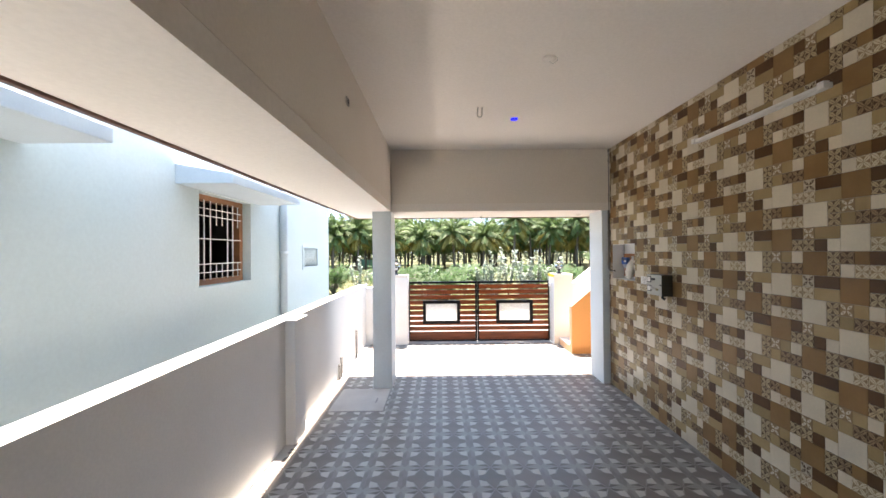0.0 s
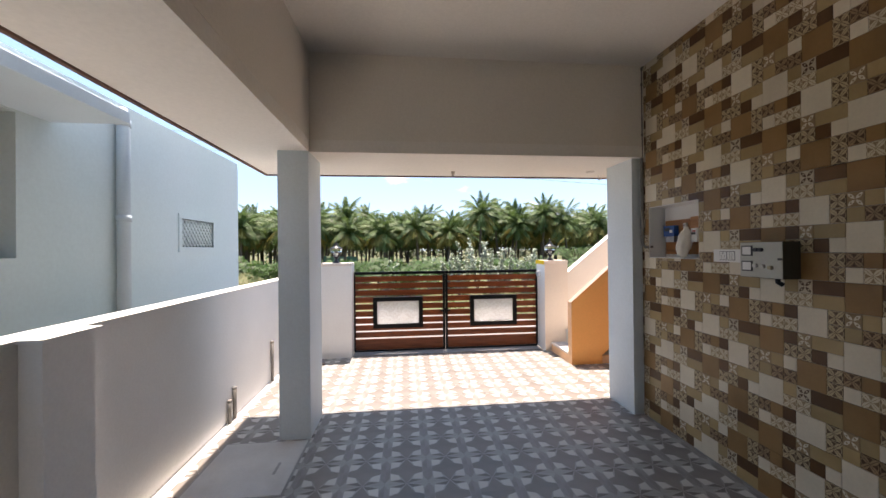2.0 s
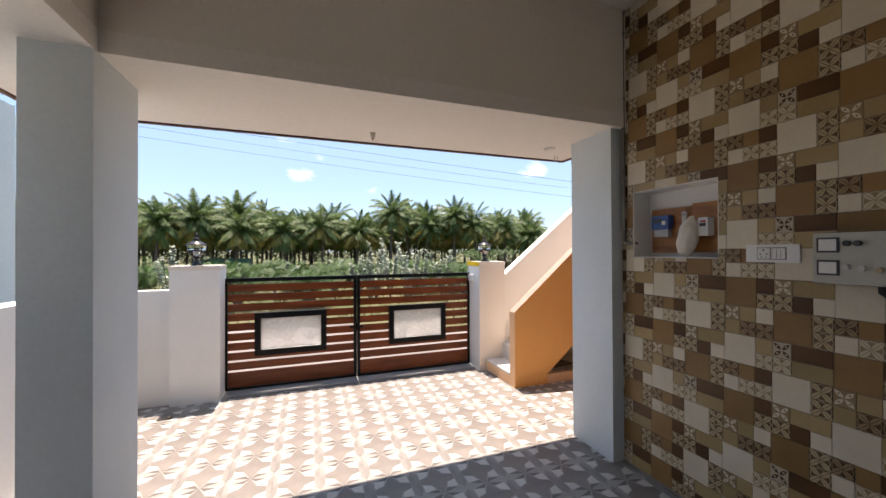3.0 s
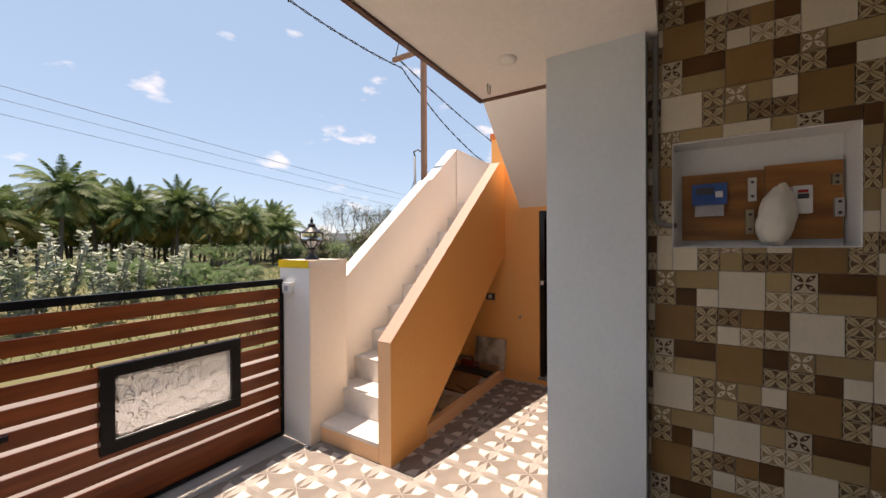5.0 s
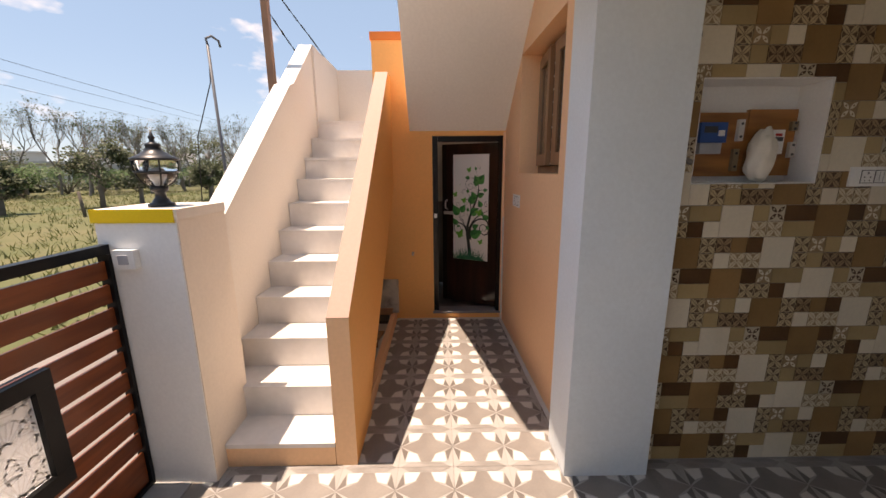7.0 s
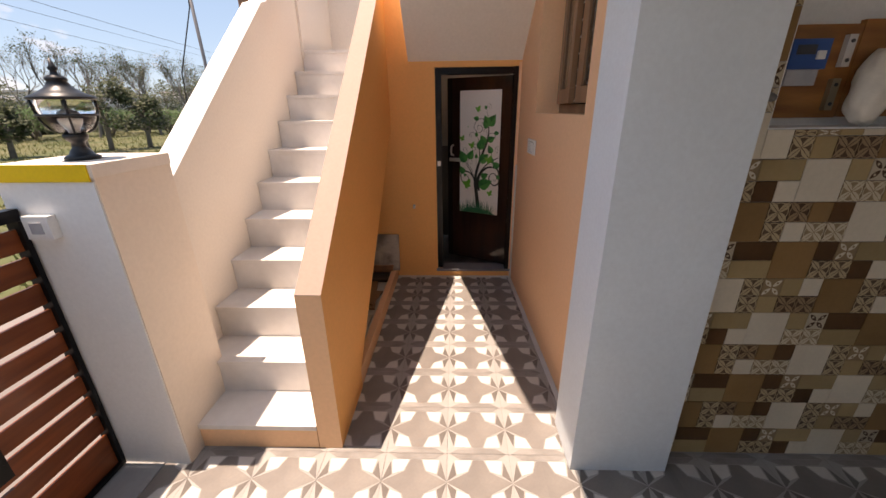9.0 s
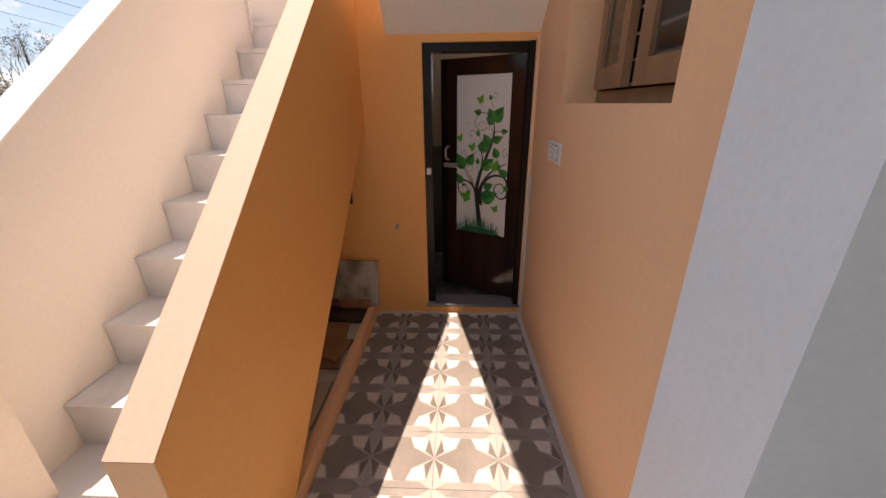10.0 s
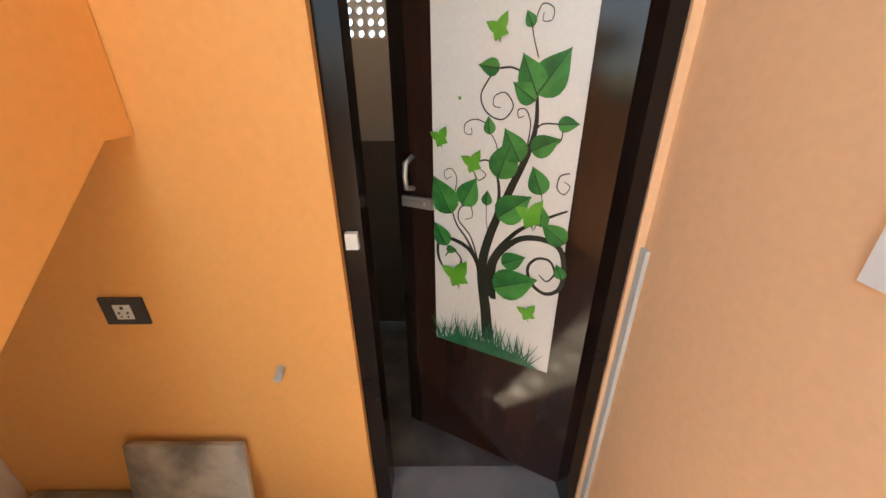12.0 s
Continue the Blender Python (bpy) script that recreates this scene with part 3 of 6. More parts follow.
prism(bm, [(2.418, 0.10), (2.83, 0.11), (4.262, 1.288), (BX - 0.002, 1.288), (BX - 0.002, rail_z(BX)), (4.20, rail_z(4.20)), (2.418, 0.806)], "y", 6.8165, 6.8215)
part("balustrade_inner_face", bm, M_PEACHW, stair, "unseen cream stair side, added to cut the orange bounce")
# top face coloured darker than the shaded end, to offset direct sun
bm = bmesh.new()
prism(bm, [(2.4145, 0.8065), (2.4145, 0.809), (4.20, rail_z(BX) + 0.003), (BX - 0.002, rail_z(BX) + 0.003), (BX - 0.002, rail_z(BX) + 0.0005), (4.20, rail_z(BX) + 0.0005)], "y", 6.7155, 6.8225)
part("balustrade_top", bm, M_PEACHSUN, stair, "peach top face, coloured darker against the sun")
bm = bmesh.new()
prism(bm, [(2.4145, 0.0), (2.4175, 0.0), (2.4175, 0.806), (2.4145, 0.806)], "y", 6.7155, 6.8225)
part("balustrade_end", bm, M_SALMON, stair, "pale salmon end face")
bm = bmesh.new()
prism(bm, [(2.64, -0.15), (5.52, -0.15), (5.52, 2.645), (4.63, 2.645), (4.07, 2.185), (3.99, 2.160), (2.64, 1.075)], "y", 7.483, 7.60)
part("outer_parapet", bm, M_PEACHW, stair, "cream-peach outer parapet wall")
bm = bmesh.new()
prism(bm, [(2.692, 1.118), (2.692, 1.126), (3.988, 2.167), (4.068, 2.192), (4.628, 2.653), (5.54, 2.653), (5.54, 2.647), (4.632, 2.647), (4.072, 2.187), (3.992, 2.162)], "y", 7.479, 7.606)
part("parapet_top", bm, M_WHITE, stair, "white painted parapet top")
part("parapet_pier", boxes((4.61, 7.463, 1.9, 4.71, 7.4825, 2.644)), M_PEACHW, stair)
part("landing_wall", boxes((5.52, 6.70, 1.6, 5.66, 7.62, 2.645)), M_PEACHW, stair)
part("kerb", boxes((2.832, 6.722, -0.02, BX - 0.002, 6.768, 0.10), w=0.006), M_SALMON, stair, "low dusty salmon kerb under the stair")
# second flight over the corridor
bm = bmesh.new()
sl = 0.945
prism(bm, [(BX + 0.01, 1.825), (1.95 + 0.7, 1.825 + sl * (BX - 2.65)), (2.65, 1.825 + sl * (BX - 2.65) + 0.2), (BX + 0.01, 2.05)], "y", 5.607, 6.55)
part("upper_flight", bm, M_CEIL, stair, "cream plastered sloping underside of the upper flight")
structure("understair_floor", boxes((2.832, 6.769, -0.1, BX, 7.482, 0.05)), M_PALECEM, "dusty cement floor under the stair", "floor")

# ---- gate posts ----
def gate_post(x0, x1, y0, y1, top, face, label):
    g = empty("gate_post", ((x0 + x1) / 2, (y0 + y1) / 2, 0), label, "gate post", "gate posts")
    part("shaft", boxes((x0, y0, -0.1, x1, y1, top - 0.045), w=0.005), face, g)
    part("cap", boxes((x0 - 0.006, y0 - 0.004, top - 0.044, x1 + 0.002, y1 + 0.006, top), w=0.005), M_PEACHW, g)
    return g


gate_post(-0.89, -0.47, 7.44, 7.74, 1.333, M_WHITE, "white plastered gate post with a cap")
# buff shaft: shade between post and parapet is put into its colour
g2 = gate_post(2.325, 2.672, 7.378, 7.72, 1.333, M_BUFF, "cream gate post with a yellow band and white inner face")
part("band", boxes((2.313, 7.386, 1.278, 2.319, 7.728, 1.334)), M_YELLOW, g2, "yellow painted edge")
part("inner_face", boxes((2.320, 7.382, -0.02, 2.3245, 7.719, 1.276)), M_WHITE, g2, "white painted inner face")
def bell_switch(y, z):
    s = empty("doorbell_switch", (2.30, y, z), "white plastic bell switch box on the gate post", "switch")
    part("housing", boxes((2.288, y - 0.045, z - 0.04, 2.319, y + 0.045, z + 0.04), w=0.006), M_PLASTIC, s)
    part("button", boxes((2.283, y - 0.02, z - 0.02, 2.2875, y + 0.02, z + 0.02), w=0.002), M_CLEARM, s)


bell_switch(7.60, 1.127)


# ---- gate ----
def gate_leaf(x0, x1, wx0, wx1, stile_left):
    y = 7.69
    g = empty("gate_leaf", ((x0 + x1) / 2, y, 0.02), "closed steel gate leaf with red-brown slats and a black frame", "gate", "gate leaves")
    part("top_rail", boxes((x0, y - 0.02, 1.149, x1, y + 0.02, 1.190), w=0.004), M_BLACK, g)
    part("bottom_rail", boxes((x0, y - 0.02, 0.015, x1, y + 0.02, 0.035), w=0.004), M_BLACK, g)
    wl_, wr_ = (0.034, 0.018) if stile_left else (0.018, 0.034)
    part("stile", boxes((x0, y - 0.022, 0.036, x0 + wl_, y + 0.022, 1.148), w=0.004), M_BLACK, g)
    part("stile", boxes((x1 - wr_, y - 0.022, 0.036, x1, y + 0.022, 1.148), w=0.004), M_BLACK, g)
    a, b = x0 + wl_ + 0.001, x1 - wr_ - 0.001
    pitch = (1.122 - 0.197) / 9
    for k in range(9):
        z0 = 0.197 + k * pitch + 0.024
        if z0 + 0.075 > 0.364 and z0 < 0.802:
            spans = ((a, wx0 - 0.001), (wx1 + 0.001, b))
        else:
            spans = ((a, b),)
        if z0 < 0.353 and z0 + pitch - 0.024 > 0.364:
            part("slat", boxes((wx0, y - 0.006, z0, wx1, y + 0.006, 0.353)), M_SLAT, g)
        if z0 < 0.802 and z0 + pitch - 0.024 > 0.813:
            part("slat", boxes((wx0, y - 0.006, 0.813, wx1, y + 0.006, z0 + pitch - 0.024)), M_SLAT, g)
        for u, v in spans:
            part("slat", boxes((u, y - 0.006, z0, v, y + 0.006, z0 + pitch - 0.024), w=0.003), M_SLAT, g)
    part("kick_panel", boxes((a, y - 0.006, 0.037, b, y + 0.006, 0.197), w=0.003), M_SLAT, g, "solid red-brown bottom panel")
    fr = part("panel_frame", boxes((wx0, y - 0.026, 0.354, wx1, y + 0.026, 0.415), (wx0, y - 0.026, 0.751, wx1, y + 0.026, 0.812), (wx0, y - 0.0255, 0.4155, wx0 + 0.06, y + 0.0255, 0.7505), (wx1 - 0.06, y - 0.0255, 0.4155, wx1, y + 0.0255, 0.7505), w=0.003), M_BLACK, g, "black box frame")
    pn = part("cut_panel", boxes((wx0 + 0.061, y - 0.004, 0.416, wx1 - 0.061, y + 0.004, 0.750)), M_FROST, g, "frosted see-through panel with fan ornament")
    pn.visible_shadow = False
    bm = bmesh.new()
    X0_, X1_, Z0_, Z1_ = wx0 + 0.063, wx1 - 0.063, 0.418, 0.748

    def strip(pts, w):
        for (xa, za), (xb, zb) in zip(pts, pts[1:]):
            if min(xa, xb) < X0_ or max(xa, xb) > X1_ or min(za, zb) < Z0_ or max(za, zb) > Z1_:
                continue
            d = Vector((xb - xa, zb - za)).normalized()
            v = [bm.verts.new((xa - d.y * w, y - 0.0055, za + d.x * w)), bm.verts.new((xb - d.y * w, y - 0.0055, zb + d.x * w)), bm.verts.new((xb + d.y * w, y - 0.0055, zb - d.x * w)), bm.verts.new((xa + d.y * w, y - 0.0055, za - d.x * w))]
            bm.faces.new(v)

    R_, turn = 0.082, random.Random(int(x0 * 100) + 70)
    for j in range(-1, 5):
        for i in range(-1, 8):
            cx, cz = X0_ + (i + 0.5 * (j % 2)) * 0.125, Z0_ + j * 0.098
            tilt = turn.uniform(-50, 50)

            def fan(r, a):
                a = radians(a + tilt)
                return (cx + r * math.cos(a), cz + r * math.sin(a))
            strip([fan(R_ * (1 + 0.06 * abs(math.sin(radians(a * 5.6)))), a) for a in range(12, 169, 6)], 0.0042)
            for a in range(10, 171, 16):
                strip([fan(R_ * q, a) for q in (0.18, 0.5, 0.78, 1.0)], 0.0026)
            strip([fan(R_ * 0.2, a) for a in range(0, 181, 30)], 0.004)
    strip([(X0_, Z0_ + 0.008), (X1_, Z0_ + 0.008)], 0.007)
    strip([(X0_, Z1_ - 0.008), (X1_, Z1_ - 0.008)], 0.007)
    strip([(X0_ + 0.008, Z0_), (X0_ + 0.008, Z1_)], 0.007)
    strip([(X1_ - 0.008, Z0_), (X1_ - 0.008, Z1_)], 0.007)
    part("ornament", bm, L_PLATE, g, "white fan-shaped cut ornament")
    return g


gate_leaf(-0.466, 0.878, -0.192, 0.542, False)
gate_b = gate_leaf(0.884, 2.312, 1.259, 1.983, True)
bolt = part("bolt", boxes((0.80, 7.655, 0.58, 0.95, 7.667, 0.605), (0.86, 7.650, 0.55, 0.90, 7.668, 0.64), w=0.003), M_BLACK, gate_b, "black sliding bolt")


# ---- lamps on the gate posts ----
def post_lamp(x, y, z):
    g = empty("post_lamp", (x, y, z), "black lantern with a glass bowl on a gate post", "lamp", "gate post lamps")
    bm = bmesh.new()
    lathe(bm, [(0.052, 0), (0.052, 0.010), (0.036, 0.018), (0.030, 0.03), (0.022, 0.04), (0.020, 0.06), (0.032, 0.068), (0.036, 0.085), (0.030, 0.09)], 20, (x, y, z))
    part("base", bm, M_IRON, g)
    bm = bmesh.new()
    lathe(bm, [(0.034, 0.091), (0.055, 0.105), (0.072, 0.135), (0.079, 0.17), (0.080, 0.20)], 24, (x, y, z))
    bowl = part("bowl", bm, M_GLASS, g, "clear glass bowl")
    bowl.visible_shadow = False
    for k in range(4):
        a = radians(45 + 90 * k)
        part("rib", rod([(x + r * math.cos(a), y + r * math.sin(a), z + h) for r, h in ((0.036, 0.091), (0.058, 0.104), (0.075, 0.135), (0.082, 0.17), (0.083, 0.20))], 0.0035, 6), M_IRON, g)
    bm = bmesh.new()
    lathe(bm, [(0.086, 0.199), (0.092, 0.203), (0.090, 0.209), (0.062, 0.222), (0.036, 0.240), (0.026, 0.258), (0.030, 0.262), (0.028, 0.27), (0.012, 0.278), (0.009, 0.29), (0.014, 0.298), (0.008, 0.306), (0.004, 0.328)], 24, (x, y, z))
    part("canopy", bm, M_IRON, g)
    bm = bmesh.new()
    lathe(bm, [(0.079, 0.146), (0.084, 0.146), (0.085, 0.154), (0.080, 0.154), (0.079, 0.146)], 24, (x, y, z))
    part("hoop", bm, M_IRON, g)
    bm = bmesh.new()
    lathe(bm, [(0.012, 0.092), (0.013, 0.118), (0.022, 0.135), (0.025, 0.150), (0.019, 0.166), (0.006, 0.173)], 16, (x, y, z))
    part("bulb", bm, M_PLASTIC, g, "white unlit bulb")
    return g


post_lamp(2.468, 7.535, 1.334)
post_lamp(-0.70, 7.58, 1.334)


# ---- door with the tree print ----
HX, HY, LEAFW = 4.385, 5.722, 0.60
SWING = 28.0
door = empty("door_1", (HX, HY, 0.09), "half-open dark brown washroom door with a printed tree panel", "door", kind="structure")
part("frame", boxes((BX - 0.010, 5.688, 0.079, BX + 0.075, DY0 + 0.05, DZ1 - 0.001), w=0.004), M_DFRAME, door)
part("frame", boxes((BX + 0.022, DY1 - 0.05, 0.079, BX + 0.105, DY1 - 0.001, DZ1 - 0.001), w=0.004), M_DFRAME, door)
part("frame_head", boxes((BX + 0.022, DY0 + 0.051, DZ1 - 0.05, BX + 0.105, DY1 - 0.051, DZ1 - 0.001), w=0.004), M_DFRAME, door)
LM = Matrix.Translation((HX, HY, 0)) @ Matrix.Rotation(radians(90 - SWING), 4, "Z")   # local x along the leaf, y away from the corridor


def leaf_part(name, bm, m, parent, label=""):
    bm.transform(LM)
    bmesh.ops.recalc_face_normals(bm, faces=bm.faces)
    return part(name, bm, m, parent, label)


leaf = leaf_part("leaf", boxes((0, -0.045, 0.095, LEAFW, -0.010, 1.735), w=0.003), M_DOOR, door, "glossy dark brown laminate leaf")
leaf_part("edge_strip", boxes((LEAFW - 0.045, -0.012, 0.096, LEAFW + 0.001, -0.006, 1.734), w=0.002), M_DFRAME, leaf)
PU0, PU1, PV0, PV1 = 0.092, 0.475, 0.565, 1.632
leaf_part("print_panel", boxes((PU0, -0.0098, PV0, PU1, -0.0075, PV1)), M_PRINT, leaf, "white sheet printed with a green leafy tree")


def put(u, v, lift):
    # the print is seen from the corridor side, hinge at the far right
    return (PU1 - u * (PU1 - PU0), -0.0075 + lift, PV0 + v * (PV1 - PV0))


ASP = (PV1 - PV0) / (PU1 - PU0)


def stroke(bm, pts, w0, w1, lift):
    """A flat tapering line through points of the print."""
    fine = []
    for i in range(len(pts) - 1):
        p0, p1, p2, p3 = (Vector(pts[max(0, min(len(pts) - 1, i + k))]) for k in (-1, 0, 1, 2))
        for s in range(7):
            t = s / 7
            fine.append(0.5 * ((2 * p1) + (p2 - p0) * t + (2 * p0 - 5 * p1 + 4 * p2 - p3) * t * t + (3 * p1 - p0 - 3 * p2 + p3) * t ** 3))
    fine.append(Vector(pts[-1]))
    row = []
    for i, p in enumerate(fine):
        d = fine[min(i + 1, len(fine) - 1)] - fine[max(i - 1, 0)]
        d = Vector((d.x, d.y * ASP))
        if d.length < 1e-9:
            continue
        d.normalize()
        w = (0.82 if w0 > 0.0125 else 0.55) * (w0 + (w1 - w0) * i / (len(fine) - 1))
        sx, sy = -d.y * w, d.x * w / ASP
        row.append((bm.verts.new(put(p.x + sx, p.y + sy, lift)), bm.verts.new(put(p.x - sx, p.y - sy, lift))))
    for a, b in zip(row, row[1:]):
        bm.faces.new((a[0], b[0], b[1], a[1]))


def leaf_shape(bm, u, v, size, ang, lift, fat=0.36):
    a = radians(ang)
    out = []
    for s, w in ((0, 0), (0.05, 0.45), (0.14, 0.8), (0.26, 0.98), (0.40, 1.0), (0.54, 0.87), (0.68, 0.63), (0.80, 0.38), (0.91, 0.15), (1.0, 0.0)):
        out.append((s, w * fat))
    for sg in (1, -1):
        half = [(s, sg * w) for s, w in out]
        f = bm.faces.new([bm.verts.new(put(u + size * (s * math.cos(a) - w * math.sin(a)), v + size * (s * math.sin(a) + w * math.cos(a)) / ASP, lift)) for s, w in half])
        f.material_index = 0 if sg > 0 else 1


LEAVES = ((0.717, 0.733, 0.298, 55), (0.717, 0.735, 0.242, 115), (0.712, 0.721, 0.18, 145), (0.661, 0.859, 0.092, 117), (0.478, 0.785, 0.144, 172), (0.434, 0.646, 0.116, 98), (0.858, 0.676, 0.128, 2), (0.71, 0.616, 0.198, 25), (0.504, 0.544, 0.284, 72), (0.649, 0.589, 0.237, 120), (0.809, 0.518, 0.196, 113))
LEAVES2 = ((0.43, 0.472, 0.112, 88), (0.24, 0.463, 0.242, 63), (0.153, 0.434, 0.311, 118), (0.515, 0.444, 0.298, 39), (0.115, 0.337, 0.211, 121), (1.001, 0.407, 0.209, 147), (0.827, 0.439, 0.154, 94), (0.571, 0.317, 0.199, 28), (0.516, 0.238, 0.367, 25), (1.01, 0.31, 0.12, 115), (0.111, 0.325, 0.096, 7))
bm = bmesh.new()
stroke(bm, [(0.49, 0.052), (0.458, 0.156), (0.412, 0.279), (0.459, 0.385), (0.588, 0.515), (0.692, 0.609), (0.727, 0.672), (0.717, 0.733)], 0.062, 0.010, 0.00060)
stroke(bm, [(0.445, 0.203), (0.41, 0.309), (0.485, 0.414), (0.517, 0.499), (0.495, 0.553)], 0.030, 0.010, 0.00066)
stroke(bm, [(0.497, 0.206), (0.478, 0.312), (0.642, 0.406), (0.813, 0.452), (0.984, 0.487)], 0.030, 0.008, 0.00072)
stroke(bm, [(0.515, 0.199), (0.508, 0.313), (0.645, 0.385), (0.802, 0.406), (0.959, 0.392), (1.012, 0.338), (1.001, 0.28), (0.907, 0.256), (0.803, 0.277), (0.764, 0.319), (0.819, 0.35), (0.909, 0.352), (0.954, 0.321), (0.908, 0.293), (0.85, 0.307)], 0.030, 0.005, 0.00078)
stroke(bm, [(0.418, 0.201), (0.381, 0.292), (0.29, 0.341), (0.133, 0.359), (0.042, 0.345), (0.033, 0.298), (0.089, 0.262), (0.204, 0.268), (0.234, 0.303), (0.156, 0.327), (0.098, 0.301)], 0.024, 0.005, 0.00084)
stroke(bm, [(0.403, 0.286), (0.288, 0.363), (0.199, 0.403), (0.153, 0.446)], 0.014, 0.006, 0.00090)
stroke(bm, [(0.374, 0.314), (0.309, 0.378), (0.211, 0.419), (0.227, 0.455), (0.304, 0.462), (0.319, 0.434), (0.263, 0.423)], 0.012, 0.005, 0.00096)
stroke(bm, [(0.422, 0.771), (0.359, 0.731), (0.402, 0.694), (0.509, 0.68), (0.575, 0.708), (0.522, 0.736), (0.453, 0.729), (0.448, 0.709), (0.495, 0.705)], 0.010, 0.005, 0.00102)
stroke(bm, [(0.478, 0.785), (0.554, 0.786), (0.63, 0.775)], 0.011, 0.009, 0.00108)
stroke(bm, [(0.706, 0.803), (0.676, 0.832), (0.654, 0.859)], 0.007, 0.005, 0.00114)
stroke(bm, [(0.67, 0.87), (0.701, 0.896), (0.762, 0.889), (0.762, 0.869), (0.713, 0.868), (0.714, 0.882)], 0.006, 0.004, 0.00120)
stroke(bm, [(0.709, 0.645), (0.756, 0.673), (0.858, 0.676)], 0.011, 0.008, 0.00126)
stroke(bm, [(0.893, 0.664), (0.883, 0.64), (0.83, 0.63)], 0.007, 0.004, 0.00132)
stroke(bm, [(0.682, 0.619), (0.693, 0.672), (0.659, 0.702), (0.61, 0.702), (0.616, 0.686), (0.649, 0.69)], 0.008, 0.005, 0.00138)
stroke(bm, [(0.432, 0.666), (0.331, 0.678), (0.255, 0.667), (0.252, 0.646), (0.301, 0.644), (0.296, 0.658)], 0.007, 0.004, 0.00144)
stroke(bm, [(0.503, 0.553), (0.484, 0.618), (0.434, 0.65)], 0.008, 0.005, 0.00150)
stroke(bm, [(0.5, 0.579), (0.395, 0.585), (0.323, 0.565), (0.358, 0.534), (0.415, 0.549), (0.373, 0.561)], 0.011, 0.005, 0.00156)
stroke(bm, [(0.174, 0.486), (0.194, 0.532), (0.15, 0.555), (0.094, 0.546), (0.107, 0.527), (0.151, 0.535)], 0.007, 0.004, 0.00162)
stroke(bm, [(0.966, 0.574), (0.909, 0.565), (0.9, 0.537), (0.947, 0.525), (0.976, 0.544), (0.937, 0.554)], 0.008, 0.005, 0.00168)
stroke(bm, [(0.779, 0.426), (0.821, 0.475), (0.805, 0.521)], 0.006, 0.005, 0.00174)
stroke(bm, [(0.459, 0.385), (0.434, 0.427), (0.43, 0.472)], 0.005, 0.004, 0.00180)
for i, (u, v, sz, an) in enumerate(LEAVES + LEAVES2):
    stroke(bm, [(u + sz * q * math.cos(radians(an)), v + sz * q * math.sin(radians(an)) / ASP) for q in (0.0, 0.45, 0.9)], 0.0055, 0.0025, 0.0062 + 0.00002 * i)
leaf_part("printed_branches", bm, M_INK, leaf, "black printed trunk and curls")
bm = bmesh.new()
for i, (u, v, s, a) in enumerate(LEAVES):
    leaf_shape(bm, u, v, s, a, 0.0022 + 0.00008 * i)
for i, (u, v, s, a) in enumerate(LEAVES2):
    leaf_shape(bm, u, v, s, a, 0.0036 + 0.00008 * i)
leaf_part("printed_leaves", bm, [M_LEAFD, M_LEAFM], leaf, "two-tone green printed leaves")
bm = bmesh.new()
for i, (u, v, s) in enumerate(((0.463, 0.857, 0.16), (0.067, 0.627, 0.16), (0.318, 0.573, 0.176), (0.205, 0.244, 0.275), (0.798, 0.182, 0.168), (0.754, 0.459, 0.229), (0.215, 0.723, 0.031))):
    for q, (an, ln, ft) in enumerate(((62, 0.66, 0.30), (152, 0.60, 0.30), (-20, 0.40, 0.42), (-112, 0.40, 0.42))):
        leaf_shape(bm, u, v, s * ln, an, 0.0046 + 0.0001 * i + 0.00002 * q, ft)
    leaf_shape(bm, u, v, s * 0.45, -78, 0.0047 + 0.0001 * i, 0.10)
leaf_part("printed_butterflies", bm, [M_LEAFL, M_LEAFL], leaf, "light green printed butterflies")
bm = bmesh.new()
rg = random.Random(3)
for i in range(130):
    u = rg.uniform(0.03, 0.86)
    hgt = rg.uniform(0.03, 0.145) * (1.1 - abs(u - 0.4))
    lean = rg.uniform(-0.12, 0.12)
    bm.faces.new([bm.verts.new(put(u + du, v, 0.0054 + i * 0.000004)) for du, v in ((-0.009, 0.006), (0.009, 0.006), (lean, 0.006 + hgt))])
bm.faces.new([bm.verts.new(put(u, v, 0.0058)) for u, v in ((0.03, 0.002), (0.95, 0.002), (0.78, 0.028), (0.5, 0.045), (0.2, 0.035))])
leaf_part("printed_grass", bm, M_GRASSP, leaf, "green printed grass")
bm = bmesh.new()
tube(bm, [(0.545, -0.010, 1.085), (0.545, 0.028, 1.095), (0.545, 0.034, 1.13), (0.545, 0.028, 1.165), (0.545, -0.010, 1.178)], 0.008, 8)
leaf_part("handle", bm, M_STEEL, leaf, "steel pull handle")
leaf_part("tower_bolt", boxes((0.475, -0.010, 1.03, 0.58, 0.004, 1.062), (0.50, 0.004, 1.04, 0.57, 0.012, 1.052), w=0.002), M_STEEL, leaf, "steel tower bolt")
part("keeper", boxes((BX + 0.006, DY1 - 0.04, 1.03, BX + 0.0215, DY1 - 0.012, 1.07), w=0.003), M_PLASTIC, door, "white bolt keeper")

# ---- kitchen window ----
win = empty("window_1", (3.345, 5.50, KZ0), "brown wooden window with slightly open glazed shutters", "window", kind="structure")
wy = 5.455
